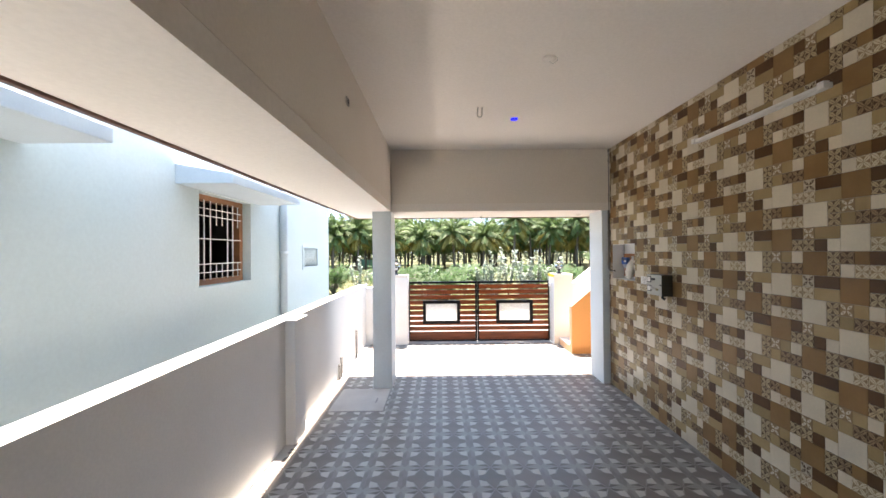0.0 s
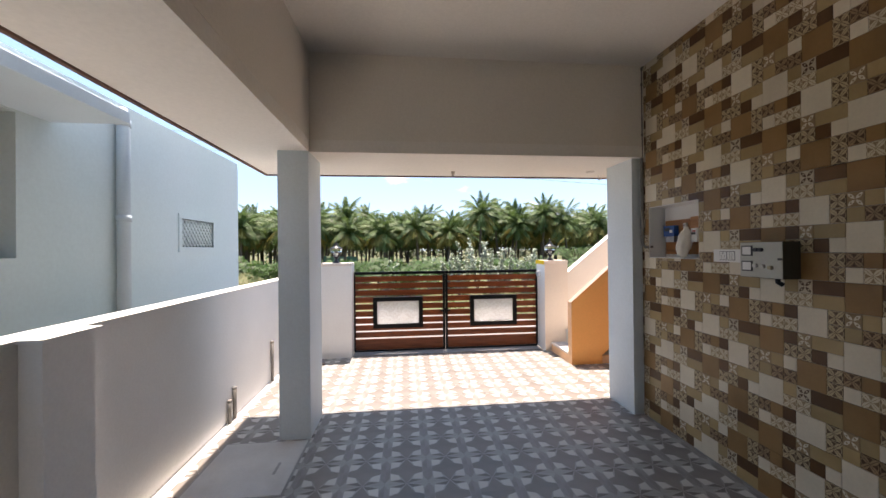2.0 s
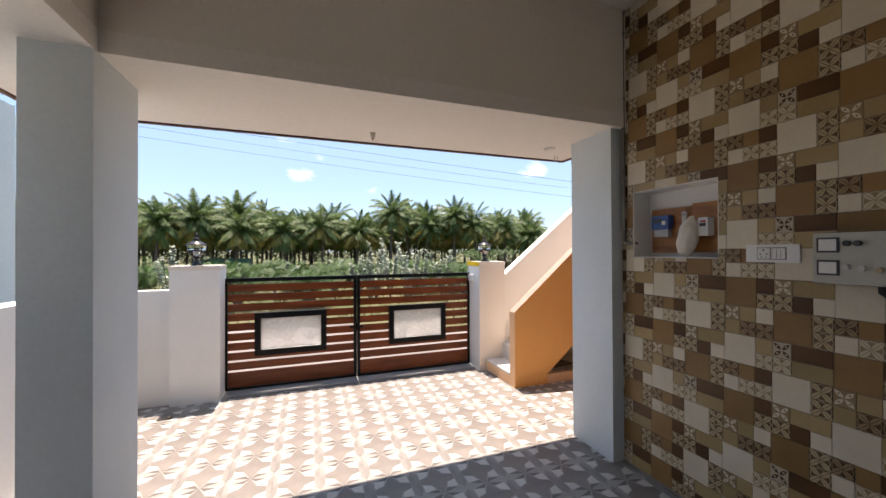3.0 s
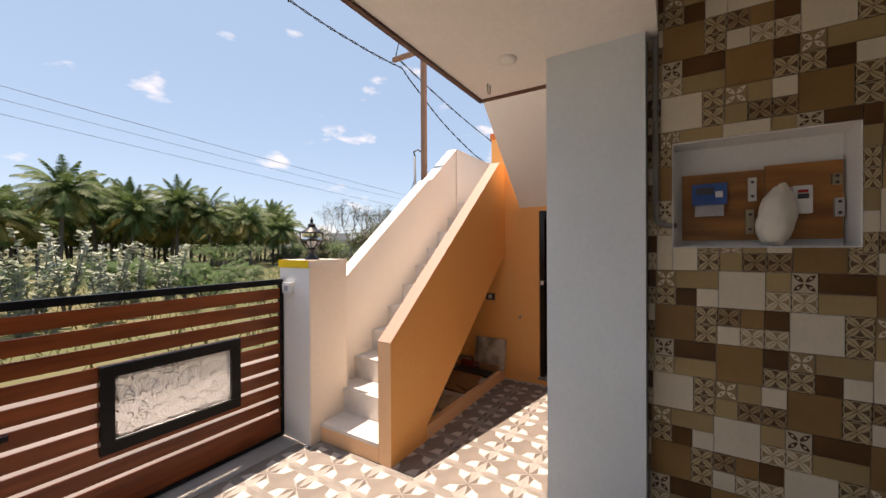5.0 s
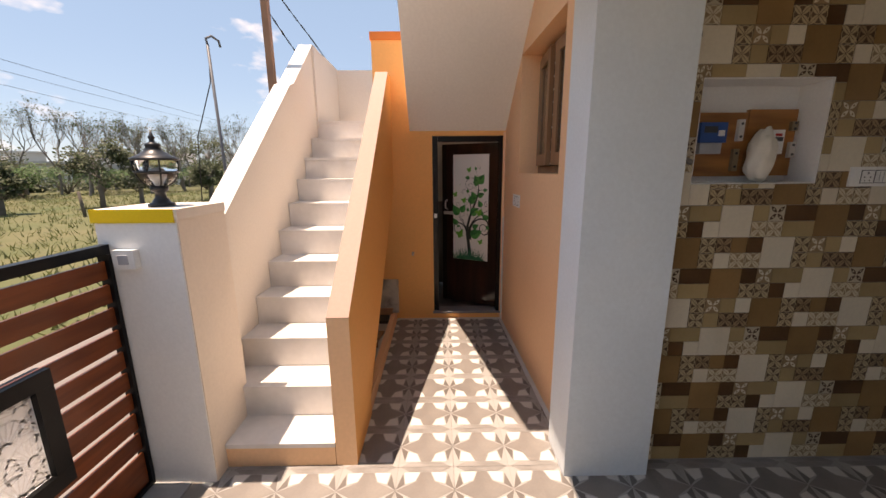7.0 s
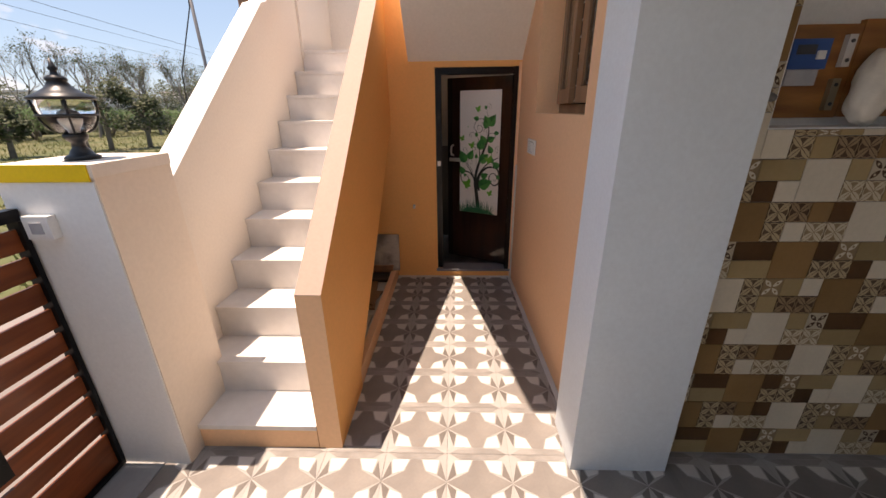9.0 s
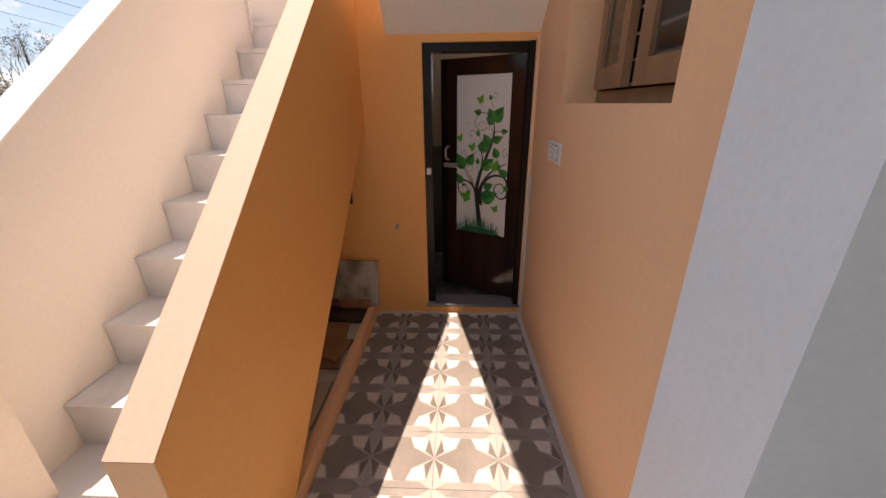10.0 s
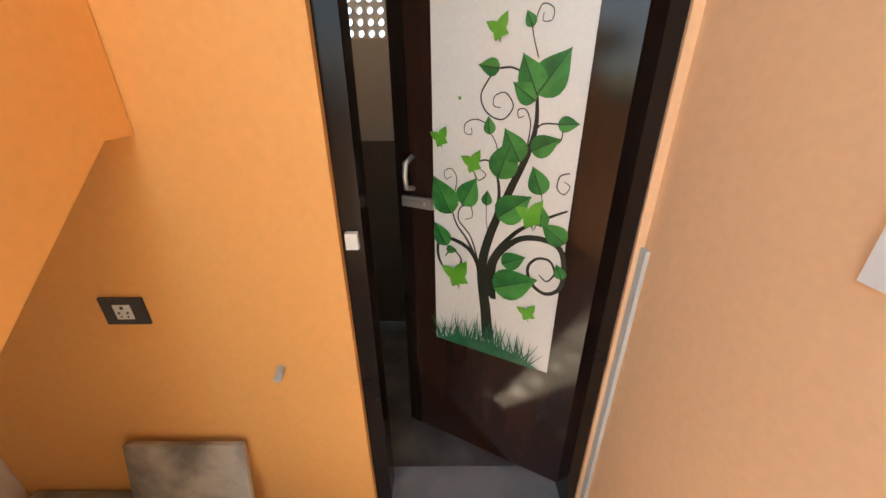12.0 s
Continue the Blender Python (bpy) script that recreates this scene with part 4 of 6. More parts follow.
part("frame", boxes((KX0 + 0.001, wy - 0.03, KZ0 + 0.001, KX1 - 0.001, wy + 0.035, KZ0 + 0.05), (KX0 + 0.001, wy - 0.03, KZ1 - 0.05, KX1 - 0.001, wy + 0.035, KZ1 - 0.001), (KX0 + 0.001, wy - 0.029, KZ0 + 0.051, KX0 + 0.045, wy + 0.034, KZ1 - 0.051), (KX1 - 0.045, wy - 0.029, KZ0 + 0.051, KX1 - 0.001, wy + 0.034, KZ1 - 0.051), w=0.003), M_WOOD, win)


def shutter(hinge_x, width, ang):
    """A glazed shutter that stands open by ang degrees, hinged at hinge_x."""
    m = Matrix.Translation((hinge_x, wy + 0.036, 0)) @ Matrix.Rotation(radians(ang), 4, "Z")
    sgn = 1 if width > 0 else -1
    w = abs(width)

    def tr(bm):
        bm.transform(m @ Matrix.Diagonal((sgn, 1, 1, 1)))
        bmesh.ops.recalc_face_normals(bm, faces=bm.faces)
        return bm
    s = part("shutter", tr(boxes((0, 0, KZ0 + 0.055, w, 0.03, KZ0 + 0.135), (0, 0, KZ1 - 0.125, w, 0.03, KZ1 - 0.055), (0, 0.0005, KZ0 + 0.136, 0.075, 0.0295, KZ1 - 0.126), (w - 0.075, 0.0005, KZ0 + 0.136, w, 0.0295, KZ1 - 0.126), w=0.004)), M_WOOD, win)
    pane = part("pane", tr(boxes((0.076, 0.012, KZ0 + 0.137, w - 0.076, 0.016, KZ1 - 0.127))), M_PANE, s, "rippled grey glass")
    pane.visible_shadow = False


shutter(KX1 - 0.05, -0.378, -5)
shutter(KX0 + 0.05, 0.372, 3)
bm = bmesh.new()
for k in range(9):
    z = KZ0 + 0.07 + k * 0.088
    tube(bm, [(KX0 + 0.05, wy - 0.012, z), (KX1 - 0.05, wy - 0.012, z)], 0.005, 6)
part("security_bars", bm, M_PLASTIC, win, "white window bars")
part("grille_bar", boxes((3.375, wy + 0.012, KZ0 + 0.06, 3.415, wy + 0.020, KZ1 - 0.06)), M_PLASTIC, win, "white upright grille bar")


# ---- small electrical things ----
def plate(name, label, org, u, v, n, w, h, mods, rim=M_PLASTIC):
    """A wall plate: org its centre on the wall, u and v its width and height directions, n the wall's outward normal; mods: columns of (kind)."""
    org, u, v, n = Vector(org), Vector(u), Vector(v), Vector(n)
    m = Matrix((u, v, n)).transposed().to_4x4()
    m.translation = org

    def tr(bm):
        bm.transform(m)
        bmesh.ops.recalc_face_normals(bm, faces=bm.faces)
        return bm
    g = empty(name, org, label, "switch" if "switch" in name else "socket")
    part("plate", tr(boxes((-w / 2, -h / 2, 0.0005, w / 2, h / 2, 0.0070), w=0.003)), rim, g)
    k = len(mods)
    mw = min(h - 0.034, (w - 0.03) / k - 0.012)
    for i, kind in enumerate(mods):
        cx = (i - (k - 1) / 2) * (mw + 0.010)
        part("surround", tr(boxes((cx - mw / 2 - 0.003, -mw / 2 - 0.003, 0.0071, cx + mw / 2 + 0.003, mw / 2 + 0.003, 0.0076))), M_LINE, g)
        mod = part("module", tr(boxes((cx - mw / 2, -mw / 2, 0.0077, cx + mw / 2, mw / 2, 0.0098), w=0.0015)), M_PLASTIC, g)
        if kind == "socket":
            for dx, dy, r in ((0, 0.3, 0.0045), (-0.26, -0.05, 0.0035), (0.26, -0.05, 0.0035), (-0.2, -0.32, 0.0025), (0.2, -0.32, 0.0025)):
                bm = bmesh.new()
                lathe(bm, [(r, 0), (r, 0.0006)], 10, (cx + dx * mw, dy * mw, 0.0099))
                part("socket_hole", tr(bm), M_LINE, mod)
        elif kind == "three":
            part("rocker_gaps", tr(boxes((cx - mw * 0.18, -mw * 0.42, 0.0099, cx - mw * 0.15, mw * 0.42, 0.0104), (cx + mw * 0.15, -mw * 0.42, 0.0099, cx + mw * 0.18, mw * 0.42, 0.0104))), M_LINE, mod)
    return g


plate("switch_plate", "white double switch plate on the salmon wall", (3.823, CY + SKEW * 1.218, 1.233), (-0.9994, -0.0347, 0), (0, 0, 1), (-0.0347, 0.9994, 0), 0.215, 0.098, ("socket", "blank"))
plate("wall_socket", "white socket in a black surround under the stair", (BX, 6.89, 0.875), (0, -1, 0), (0, 0, 1), (-1, 0, 0), 0.105, 0.075, ("socket",), M_LINE)
plate("switch_plate", "white switch and socket plate on the tile wall", (WX - 0.004, 4.378, 1.443), (0, -1, 0), (0, 0, 1), (-1, 0, 0), 0.215, 0.085, ("socket", "three"))
peg = empty("wall_peg", (BX - 0.02, 6.545, 0.68), "short pipe stub in the orange wall", "pipe stub")
part("stub", rod([(BX, 6.545, 0.69), (BX - 0.035, 6.545, 0.675)], 0.011, 10), M_PALECEM, peg)

# motor starter box
sb = empty("motor_starter", (2.36, 4.05, 1.33), "grey-green steel starter box with two meters and knobs", "control box")
# body coloured darker than the front to stand for shade on its side
part("case", boxes((2.3095, 3.925, 1.322, WX - 0.004, 4.178, 1.528), w=0.004), M_CASESHADE, sb, "steel body coloured dark for its shaded side")
part("front_panel", boxes((2.305, 3.927, 1.324, 2.309, 4.176, 1.526), w=0.0015), M_GREYBOX, sb, "pale grey-green front plate")
for zc in (1.478, 1.388):
    mt = part("gauge", boxes((2.299, 4.095, zc - 0.03, 2.3045, 4.162, zc + 0.03), w=0.002), M_LINE, sb, "black-rimmed square gauge")
    part("dial", boxes((2.2975, 4.102, zc - 0.023, 2.2988, 4.155, zc + 0.023)), M_PLASTIC, mt, "white dial face")
for yc, zc, m in ((4.07, 1.483, M_LINE), (4.04, 1.483, M_LINE), (4.075, 1.392, M_STEEL), (4.03, 1.388, M_STEEL), (3.985, 1.383, M_BRASS)):
    part("knob", rod([(2.3045, yc, zc), (2.288, yc, zc)], 0.011, 12), m, sb)
part("latch", boxes((2.298, 3.926, 1.425, 2.3045, 3.945, 1.437)), M_LINE, sb)
part("cable_gland", rod([(2.36, 4.0, 1.33), (2.36, 4.0, 1.30), (2.38, 3.99, 1.285)], 0.013, 10), M_WIRE, sb, "black cable gland")

# meter board
mb = empty("meter_board", (WX + ND - 0.02, 4.88, 1.45), "varnished plywood meter board inside the niche", "board")
part("board", boxes((WX + ND - 0.022, 4.634, 1.448, WX + ND - 0.001, 4.858, 1.745), w=0.002), M_BOARD, mb)
part("board", boxes((WX + ND - 0.022, 4.861, 1.446, WX + ND - 0.001, 5.140, 1.732), w=0.002), M_BOARD, mb)
mx_ = WX + ND - 0.023
me_ = empty("energy_meter", (mx_, 5.04, 1.55), "blue electricity meter with a clear terminal cover", "meter")
part("case", boxes((mx_ - 0.045, 4.985, 1.597, mx_, 5.105, 1.685), w=0.006), M_BLUEM, me_)
part("terminal_cover", boxes((mx_ - 0.035, 4.995, 1.548, mx_, 5.095, 1.596), w=0.004), M_CLEARM, me_, "clear terminal cover")
part("seal", boxes((mx_ - 0.052, 5.00, 1.625, mx_ - 0.0455, 5.025, 1.650), w=0.002), M_PLASTIC, me_)
part("display", boxes((mx_ - 0.0475, 5.03, 1.640, mx_ - 0.0455, 5.09, 1.668)), M_LINE, me_, "dark display")
for yc, z0, z1, m in ((4.90, 1.605, 1.70, M_PALECEM), (4.648, 1.53, 1.60, M_PALECEM), (4.908, 1.47, 1.57, M_BRASS), (4.655, 1.65, 1.69, M_BRASS)):
    tb = empty("terminal_block", (mx_, yc, z0), "small ceramic fuse terminal on the board", "terminal", "terminals on the board")
    part("block", boxes((mx_ - 0.018, yc - 0.013, z0, mx_, yc + 0.013, z1), w=0.002), m, tb)
    for q in (0.2, 0.8):
        part("screw", rod([(mx_ - 0.0182, yc, z0 + (z1 - z0) * q), (mx_ - 0.021, yc, z0 + (z1 - z0) * q)], 0.006, 8), M_LINE, tb)
br = empty("circuit_breaker", (mx_, 4.757, 1.55), "white circuit breaker with a red mark", "circuit breaker")
part("body", boxes((mx_ - 0.055, 4.730, 1.545, mx_, 4.785, 1.65), w=0.003), M_PLASTIC, br)
part("toggle", boxes((mx_ - 0.064, 4.742, 1.60, mx_ - 0.0552, 4.772, 1.618)), M_LINE, br)
part("mark", boxes((mx_ - 0.0562, 4.742, 1.622, mx_ - 0.0552, 4.772, 1.634)), M_RED, br)
bm = bmesh.new()
bmesh.ops.create_uvsphere(bm, u_segments=28, v_segments=22, radius=1.0)
for v in bm.verts:
    c = v.co.copy()
    k = 1 + 0.16 * noise.noise(c * 2.1) + 0.07 * noise.noise(c * 7.0)
    h = (c.z + 1) / 2
    wide = 0.060 - 0.022 * h if h < 0.55 else 0.050 - 0.012 * (h - 0.55)
    v.co = (mx_ - 0.080 + c.x * 0.05 * k + 0.02 * h, 4.852 - 0.030 * h + c.y * wide * 1.12 * k, 1.540 + c.z * 0.118 * k)
    v.co.z = max(v.co.z, NZ0 + 0.0055)
for f in bm.faces:
    f.smooth = True
bag = finish("plastic_bag", bm, M_BAG)
tagged(bag, "crumpled white plastic bag standing in the meter niche", "plastic bag")

# conduit down the corner of the tile wall
cd = empty("conduit", (2.395, 5.21, 1.5), "grey conduit pipe in the porch corner", "pipe")
part("pipe", rod([(2.40, 5.238, 3.10), (2.40, 5.238, 1.56), (2.402, 5.232, 1.525), (2.405, 5.20, 1.51), (2.45, 5.17, 1.51)], 0.012, 10), M_PVC, cd)
for z in (2.95, 2.5, 2.0, 1.6):
    part("clip", rod([(2.40, 5.238, z), (2.40, 5.238, z + 0.02)], 0.0155, 10), M_PVC, cd)
part("elbow", rod([(2.40, 5.238, 3.085), (2.405, 5.238, 3.112), (2.418, 5.238, 3.118)], 0.016, 10), M_PVC, cd)

tl = empty("tube_light", (2.40, 2.99, 2.70), "unlit white tube light batten on the tile wall", "lamp")
part("batten", boxes((2.385, 2.44, 2.695, WX - 0.004, 3.53, 2.725), w=0.004), M_PLASTIC, tl)
part("tube", rod([(2.370, 2.47, 2.708), (2.370, 3.50, 2.708)], 0.013, 12), M_PLASTIC, tl)
part("end_cap", boxes((2.352, 2.43, 2.69, 2.386, 2.47, 2.73), w=0.004), M_PLASTIC, tl)
part("end_cap", boxes((2.352, 3.50, 2.69, 2.386, 3.54, 2.73), w=0.004), M_PLASTIC, tl)

# ceiling fittings
cap_ = empty("ceiling_light", (0.928, 4.104, CEIL), "small round glowing blue light on the ceiling", "ceiling light")
bm = bmesh.new()
lathe(bm, [(0.028, -0.012), (0.036, -0.008), (0.036, 0.0)], 20, (0.928, 4.104, CEIL))
part("disc", bm, M_BLUECAP, cap_)
hk = empty("fan_hook", (0.545, 3.80, CEIL), "steel fan hook hanging from the ceiling", "hook")
part("loop", rod([(0.53, 3.80, CEIL)] + [(0.545 - 0.022 * math.cos(a), 3.80, CEIL - 0.07 - 0.022 * math.sin(a)) for a in [math.pi * k / 8 for k in range(9)]] + [(0.567, 3.80, CEIL)], 0.005, 6), M_STEEL, hk)


def rose(x, y, z, wire):
    g = empty("ceiling_rose", (x, y, z), "white round ceiling rose" + (" with a short loose wire" if wire else " under the slab"), "ceiling rose", "ceiling roses")
    bm = bmesh.new()
    lathe(bm, [(0.012, -0.020), (0.030, -0.017), (0.045, -0.008), (0.047, 0.0)], 20, (x, y, z))
    part("cover", bm, M_CEIL, g)
    if wire:
        part("wire", rod([(x, y, z - 0.02), (x + 0.03, y + 0.01, z - 0.035), (x + 0.055, y - 0.01, z - 0.02), (x + 0.05, y - 0.03, z - 0.012)], 0.003, 6), M_PALECEM, g)


rose(0.94, 2.925, CEIL, True)
rose(2.235, 5.84, SLAB, False)
for x, y in ((2.44, 6.03),):
    h_ = empty("slab_hook", (x, y, SLAB), "small pale steel hook under the slab", "hook", "slab hooks")
    part("loop", rod([(x - 0.016, y, SLAB)] + [(x - 0.016 * math.cos(a), y, SLAB - 0.035 - 0.016 * math.sin(a)) for a in [math.pi * k / 6 for k in range(7)]] + [(x + 0.016, y, SLAB)], 0.0045, 6), M_PALECEM, h_)
bh = empty("bulb_holder", (0.785, 5.91, SLAB), "small beige bulb holder under the slab", "bulb holder")
bm = bmesh.new()
lathe(bm, [(0.011, -0.040), (0.014, -0.038), (0.020, -0.004), (0.021, 0.0)], 16, (0.785, 5.91, SLAB))
part("cup", bm, M_BUFF, bh)
bm = bmesh.new()
lathe(bm, [(0.003, -0.052), (0.008, -0.050), (0.009, -0.041)], 12, (0.785, 5.91, SLAB))
part("contact_ring", bm, M_CEMENT, bh)
jb = empty("beam_box", (-0.475, 2.95, 2.84), "small open wiring box in the beam", "wiring box")
part("rim", boxes((-0.483, 2.915, 2.815, -0.474, 2.985, 2.865), w=0.002), M_PALECEM, jb)
part("opening", boxes((-0.4739, 2.935, 2.822, -0.4725, 2.98, 2.858)), M_LINE, jb, "dark opening")

# cover slab in the porch floor and pipe stubs at the compound wall
lid = empty("chamber_cover", (-0.77, 4.82, 0.004), "pale stone drain chamber cover set in the floor", "cover")
part("slab", boxes((-1.10, 4.50, -0.01, -0.495, 5.16, 0.008), w=0.004), M_PALECEM, lid)
part("rim", boxes((-1.115, 4.485, -0.01, -0.48, 5.175, 0.0045)), M_CEMENT, lid, "dark joint round the cover")
part("slot", boxes((-0.62, 4.72, 0.0081, -0.60, 4.86, 0.0095)), M_CEMENT, lid, "dark lifting slot")
for y, h in ((5.66, 0.28), (5.56, 0.20), (6.62, 0.46)):
    s = empty("pipe_stub", (-1.265, y, 0), "short grey drain pipe stub against the compound wall", "pipe", "pipe stubs")
    part("pipe", rod([(-1.262, y, -0.01), (-1.262, y, h)], 0.016, 10), M_PVC, s)
    part("rim", rod([(-1.262, y, h - 0.02), (-1.262, y, h + 0.004)], 0.019, 10), M_PVC, s)
db = empty("pebble", (-0.80, 7.15, 0.0), "small dark stone on the porch floor", "stone")
bm = bmesh.new()
bmesh.ops.create_icosphere(bm, subdivisions=2, radius=0.022)
bmesh.ops.translate(bm, verts=bm.verts, vec=(-0.80, 7.15, 0.012))
part("lump", bm, M_STONED, db)


# ---- offcuts under the stair ----
def slab(name, label, m, corners, th, at, rx, ry, rz):
    bm = bmesh.new()
    prism(bm, corners, "z", 0, th)
    soften(bm, 0.003, 1)
    bm.transform(pose(*at, rx, ry, rz))
    return tagged(finish(name, bm, m), label, "stone slab")


bm = bmesh.new()
prism(bm, [(0, 0), (0.36, 0.005), (0.355, 0.335), (0.006, 0.33)], "x", 0, 0.022)
soften(bm, 0.003, 1)
bm.transform(pose(4.225, 6.69, 0.105, 0, 13, 0))
tagged(finish("stone_slab", bm, M_STONE), "dusty grey-brown stone slab leaning on the orange wall", "stone slab")
slab("stone_offcut", "dark polished stone offcut lying under the stair", M_STONED, [(0, 0), (0.245, 0.01), (0.24, 0.47), (0.025, 0.46)], 0.028, (4.075, 6.775, 0.056), 0, 0, 1)
slab("stone_offcut", "brown marble offcut lying under the stair", M_STONEB, [(0, 0), (0.46, 0.03), (0.50, 0.40), (0.05, 0.44)], 0.018, (3.60, 6.80, 0.052), 0, -1, 4)
slab("stone_offcut", "broken brown stone piece lying under the stair", M_STONEB, [(0, 0), (0.24, 0.02), (0.18, 0.20), (0.03, 0.16)], 0.018, (3.62, 6.82, 0.075), 3, 2, -14)
slab("stone_offcut", "split grey-brown stone piece lying under the stair", M_STONE, [(0, 0), (0.30, 0.02), (0.22, 0.20), (0.03, 0.16)], 0.018, (3.18, 6.80, 0.053), 2, -3, -6)
slab("stone_offcut", "dark broken stone piece lying under the stair", M_STONED, [(0, 0), (0.36, -0.01), (0.33, 0.25), (0.10, 0.28)], 0.018, (3.10, 7.0, 0.051), 0, 0, 12)
slab("stone_strip", "long grey-brown stone strip along the wall base", M_STONE, [(0, 0), (0.06, 0), (0.06, 0.34), (0, 0.34)], 0.13, (4.27, 7.10, 0.051), 0, 0, 0)


def loose_brick(y0, y1, x0, m, label, mark):
    g = empty("brick_block", (x0 + 0.04, (y0 + y1) / 2, 0.085), label, "brick", "loose bricks")
    bm = bmesh.new()
    box(bm, x0, y0, 0.0855, x0 + 0.085, y1, 0.155)
    bmesh.ops.subdivide_edges(bm, edges=bm.edges[:], cuts=3, use_grid_fill=True)
    r = random.Random(int(y0 * 100))
    for v in bm.verts:
        if v.co.z > 0.09:
            v.co += Vector((r.gauss(0, 0.0018), r.gauss(0, 0.0022), r.gauss(0, 0.0012)))
    soften(bm, 0.004, 1)
    part("body", bm, m, g)
    if mark:
        bm = bmesh.new()
        cy, cz = (y0 + y1) / 2 - 0.01, 0.125
        tube(bm, [(x0 - 0.002, cy + 0.055 * math.cos(a), cz + 0.018 * math.sin(a)) for a in [2 * math.pi * k / 24 for k in range(25)]], 0.003, 5)
        for k in (-1, 0, 1):
            box(bm, x0 - 0.004, cy + k * 0.026 - 0.007, cz - 0.010, x0 + 0.004, cy + k * 0.026 + 0.007, cz + 0.010)
        part("maker_mark", bm, m, g, "raised oval mark")


loose_brick(6.752, 6.972, 4.222, M_BRICK, "dusty orange-brown brick in front of the leaning slab", True)
loose_brick(6.985, 7.215, 4.232, M_BRICKR, "deep red brick lying behind the brown one", False)
loose_brick(7.225, 7.43, 4.215, M_BRICK, "rough brown brick deep under the stair", False)

# ---- neighbour's house ----
NX = -1.97
nb = empty("neighbour_house", (-4, 3, 0), "pale blue single-storey neighbour house", "house")
WY0, WY1, WZ0, WZ1 = 3.64, 4.53, 1.478, 2.335
VY0, VY1, VZ0, VZ1 = 6.13, 6.75, 1.56, 1.85
for r_ in ((NX - 0.2, -1.9, -0.1, NX, WY0, 2.64), (NX - 0.2, WY1, -0.1, NX, VY0, 2.64), (NX - 0.2, VY1, -0.1, NX, 7.42, 2.64), (NX - 0.2, WY0, -0.1, NX, WY1, WZ0), (NX - 0.2, WY0, WZ1, NX, WY1, 2.64), (NX - 0.2, VY0, -0.1, NX, VY1, VZ0), (NX - 0.2, VY0, VZ1, NX, VY1, 2.64), (-9, 7.22, -0.1, NX - 0.2, 7.42, 2.64), (-9, -1.7, -0.1, -8.8, 7.22, 2.64), (-9, -1.9, -0.1, NX - 0.2, -1.7, 2.64)):
    part("wall", boxes(r_), M_BLUEW, nb)
part("roof", boxes((-9.0, -1.9, 2.6405, NX - 0.004, 7.416, 2.70), w=0.015), M_BLUEW, nb)
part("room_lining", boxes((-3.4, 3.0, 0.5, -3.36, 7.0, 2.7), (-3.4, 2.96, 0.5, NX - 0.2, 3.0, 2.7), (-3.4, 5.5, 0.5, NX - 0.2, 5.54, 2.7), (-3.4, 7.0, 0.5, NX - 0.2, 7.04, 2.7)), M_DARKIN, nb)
for y0, y1 in ((0.75, 2.25), (3.34, 4.75)):
    bm = bmesh.new()
    prism(bm, [(NX + 0.001, 2.345), (-1.50, 2.345), (-1.50, 2.425), (NX + 0.001, 2.51)], "y", y0, y1)
    soften(bm, 0.004, 1)
    part("sunshade", bm, M_BLUET, nb, "blue-grey concrete window hood")
nw = part("window", boxes((NX - 0.16, WY0 + 0.001, WZ0 + 0.001, NX - 0.09, WY1 - 0.001, WZ0 + 0.055), (NX - 0.16, WY0 + 0.001, WZ1 - 0.055, NX - 0.09, WY1 - 0.001, WZ1 - 0.001), (NX - 0.159, WY0 + 0.001, WZ0 + 0.056, NX - 0.091, WY0 + 0.055, WZ1 - 0.056), (NX - 0.159, WY1 - 0.065, WZ0 + 0.056, NX - 0.091, WY1 - 0.001, WZ1 - 0.056), w=0.003), M_TEAK, nb, "teak window frame")
bm = bmesh.new()
a_, b_ = WY0 + 0.056, WY1 - 0.066
for k in range(8):
    y = a_ + (k + 0.5) * (b_ - a_) / 8
    half = k % 4 in (0, 3)
    if half:
        for z0, z1 in ((WZ0 + 0.056, WZ0 + 0.20), (WZ1 - 0.28, WZ1 - 0.056)):
            tube(bm, [(NX - 0.085, y, z0), (NX - 0.085, y, z1)], 0.006, 6)
    else:
        tube(bm, [(NX - 0.085, y, WZ0 + 0.05), (NX - 0.085, y, WZ1 - 0.05)], 0.007, 6)
for z in (WZ0 + 0.12, WZ0 + 0.20, WZ0 + 0.44, WZ1 - 0.20, WZ1 - 0.13):
    tube(bm, [(NX - 0.080, a_, z), (NX - 0.080, b_, z)], 0.006, 6)
part("grille", bm, M_PLASTIC, nw, "white painted window grille")
part("drainpipe", rod([(NX + 0.05, 5.29, -0.1), (NX + 0.05, 5.29, 2.56), (NX + 0.03, 5.29, 2.64)], 0.045, 14), M_PVCB, nb, "blue-grey drainpipe")
for z in (0.9, 1.75, 2.5):
    part("pipe_collar", rod([(NX + 0.05, 5.29, z), (NX + 0.05, 5.29, z + 0.05)], 0.051, 14), M_PVCB, nb)
nv = part("ventilator", boxes((NX - 0.03, VY0 - 0.05, VZ0 - 0.05, NX + 0.012, VY1 + 0.05, VZ0), (NX - 0.03, VY0 - 0.05, VZ1, NX + 0.012, VY1 + 0.05, VZ1 + 0.05), (NX - 0.03, VY0 - 0.05, VZ0 + 0.001, NX + 0.012, VY0, VZ1 - 0.001), (NX - 0.03, VY1, VZ0 + 0.001, NX + 0.012, VY1 + 0.05, VZ1 - 0.001), w=0.004), M_BLUEW, nb, "pale blue ventilator surround")
bm = bmesh.new()
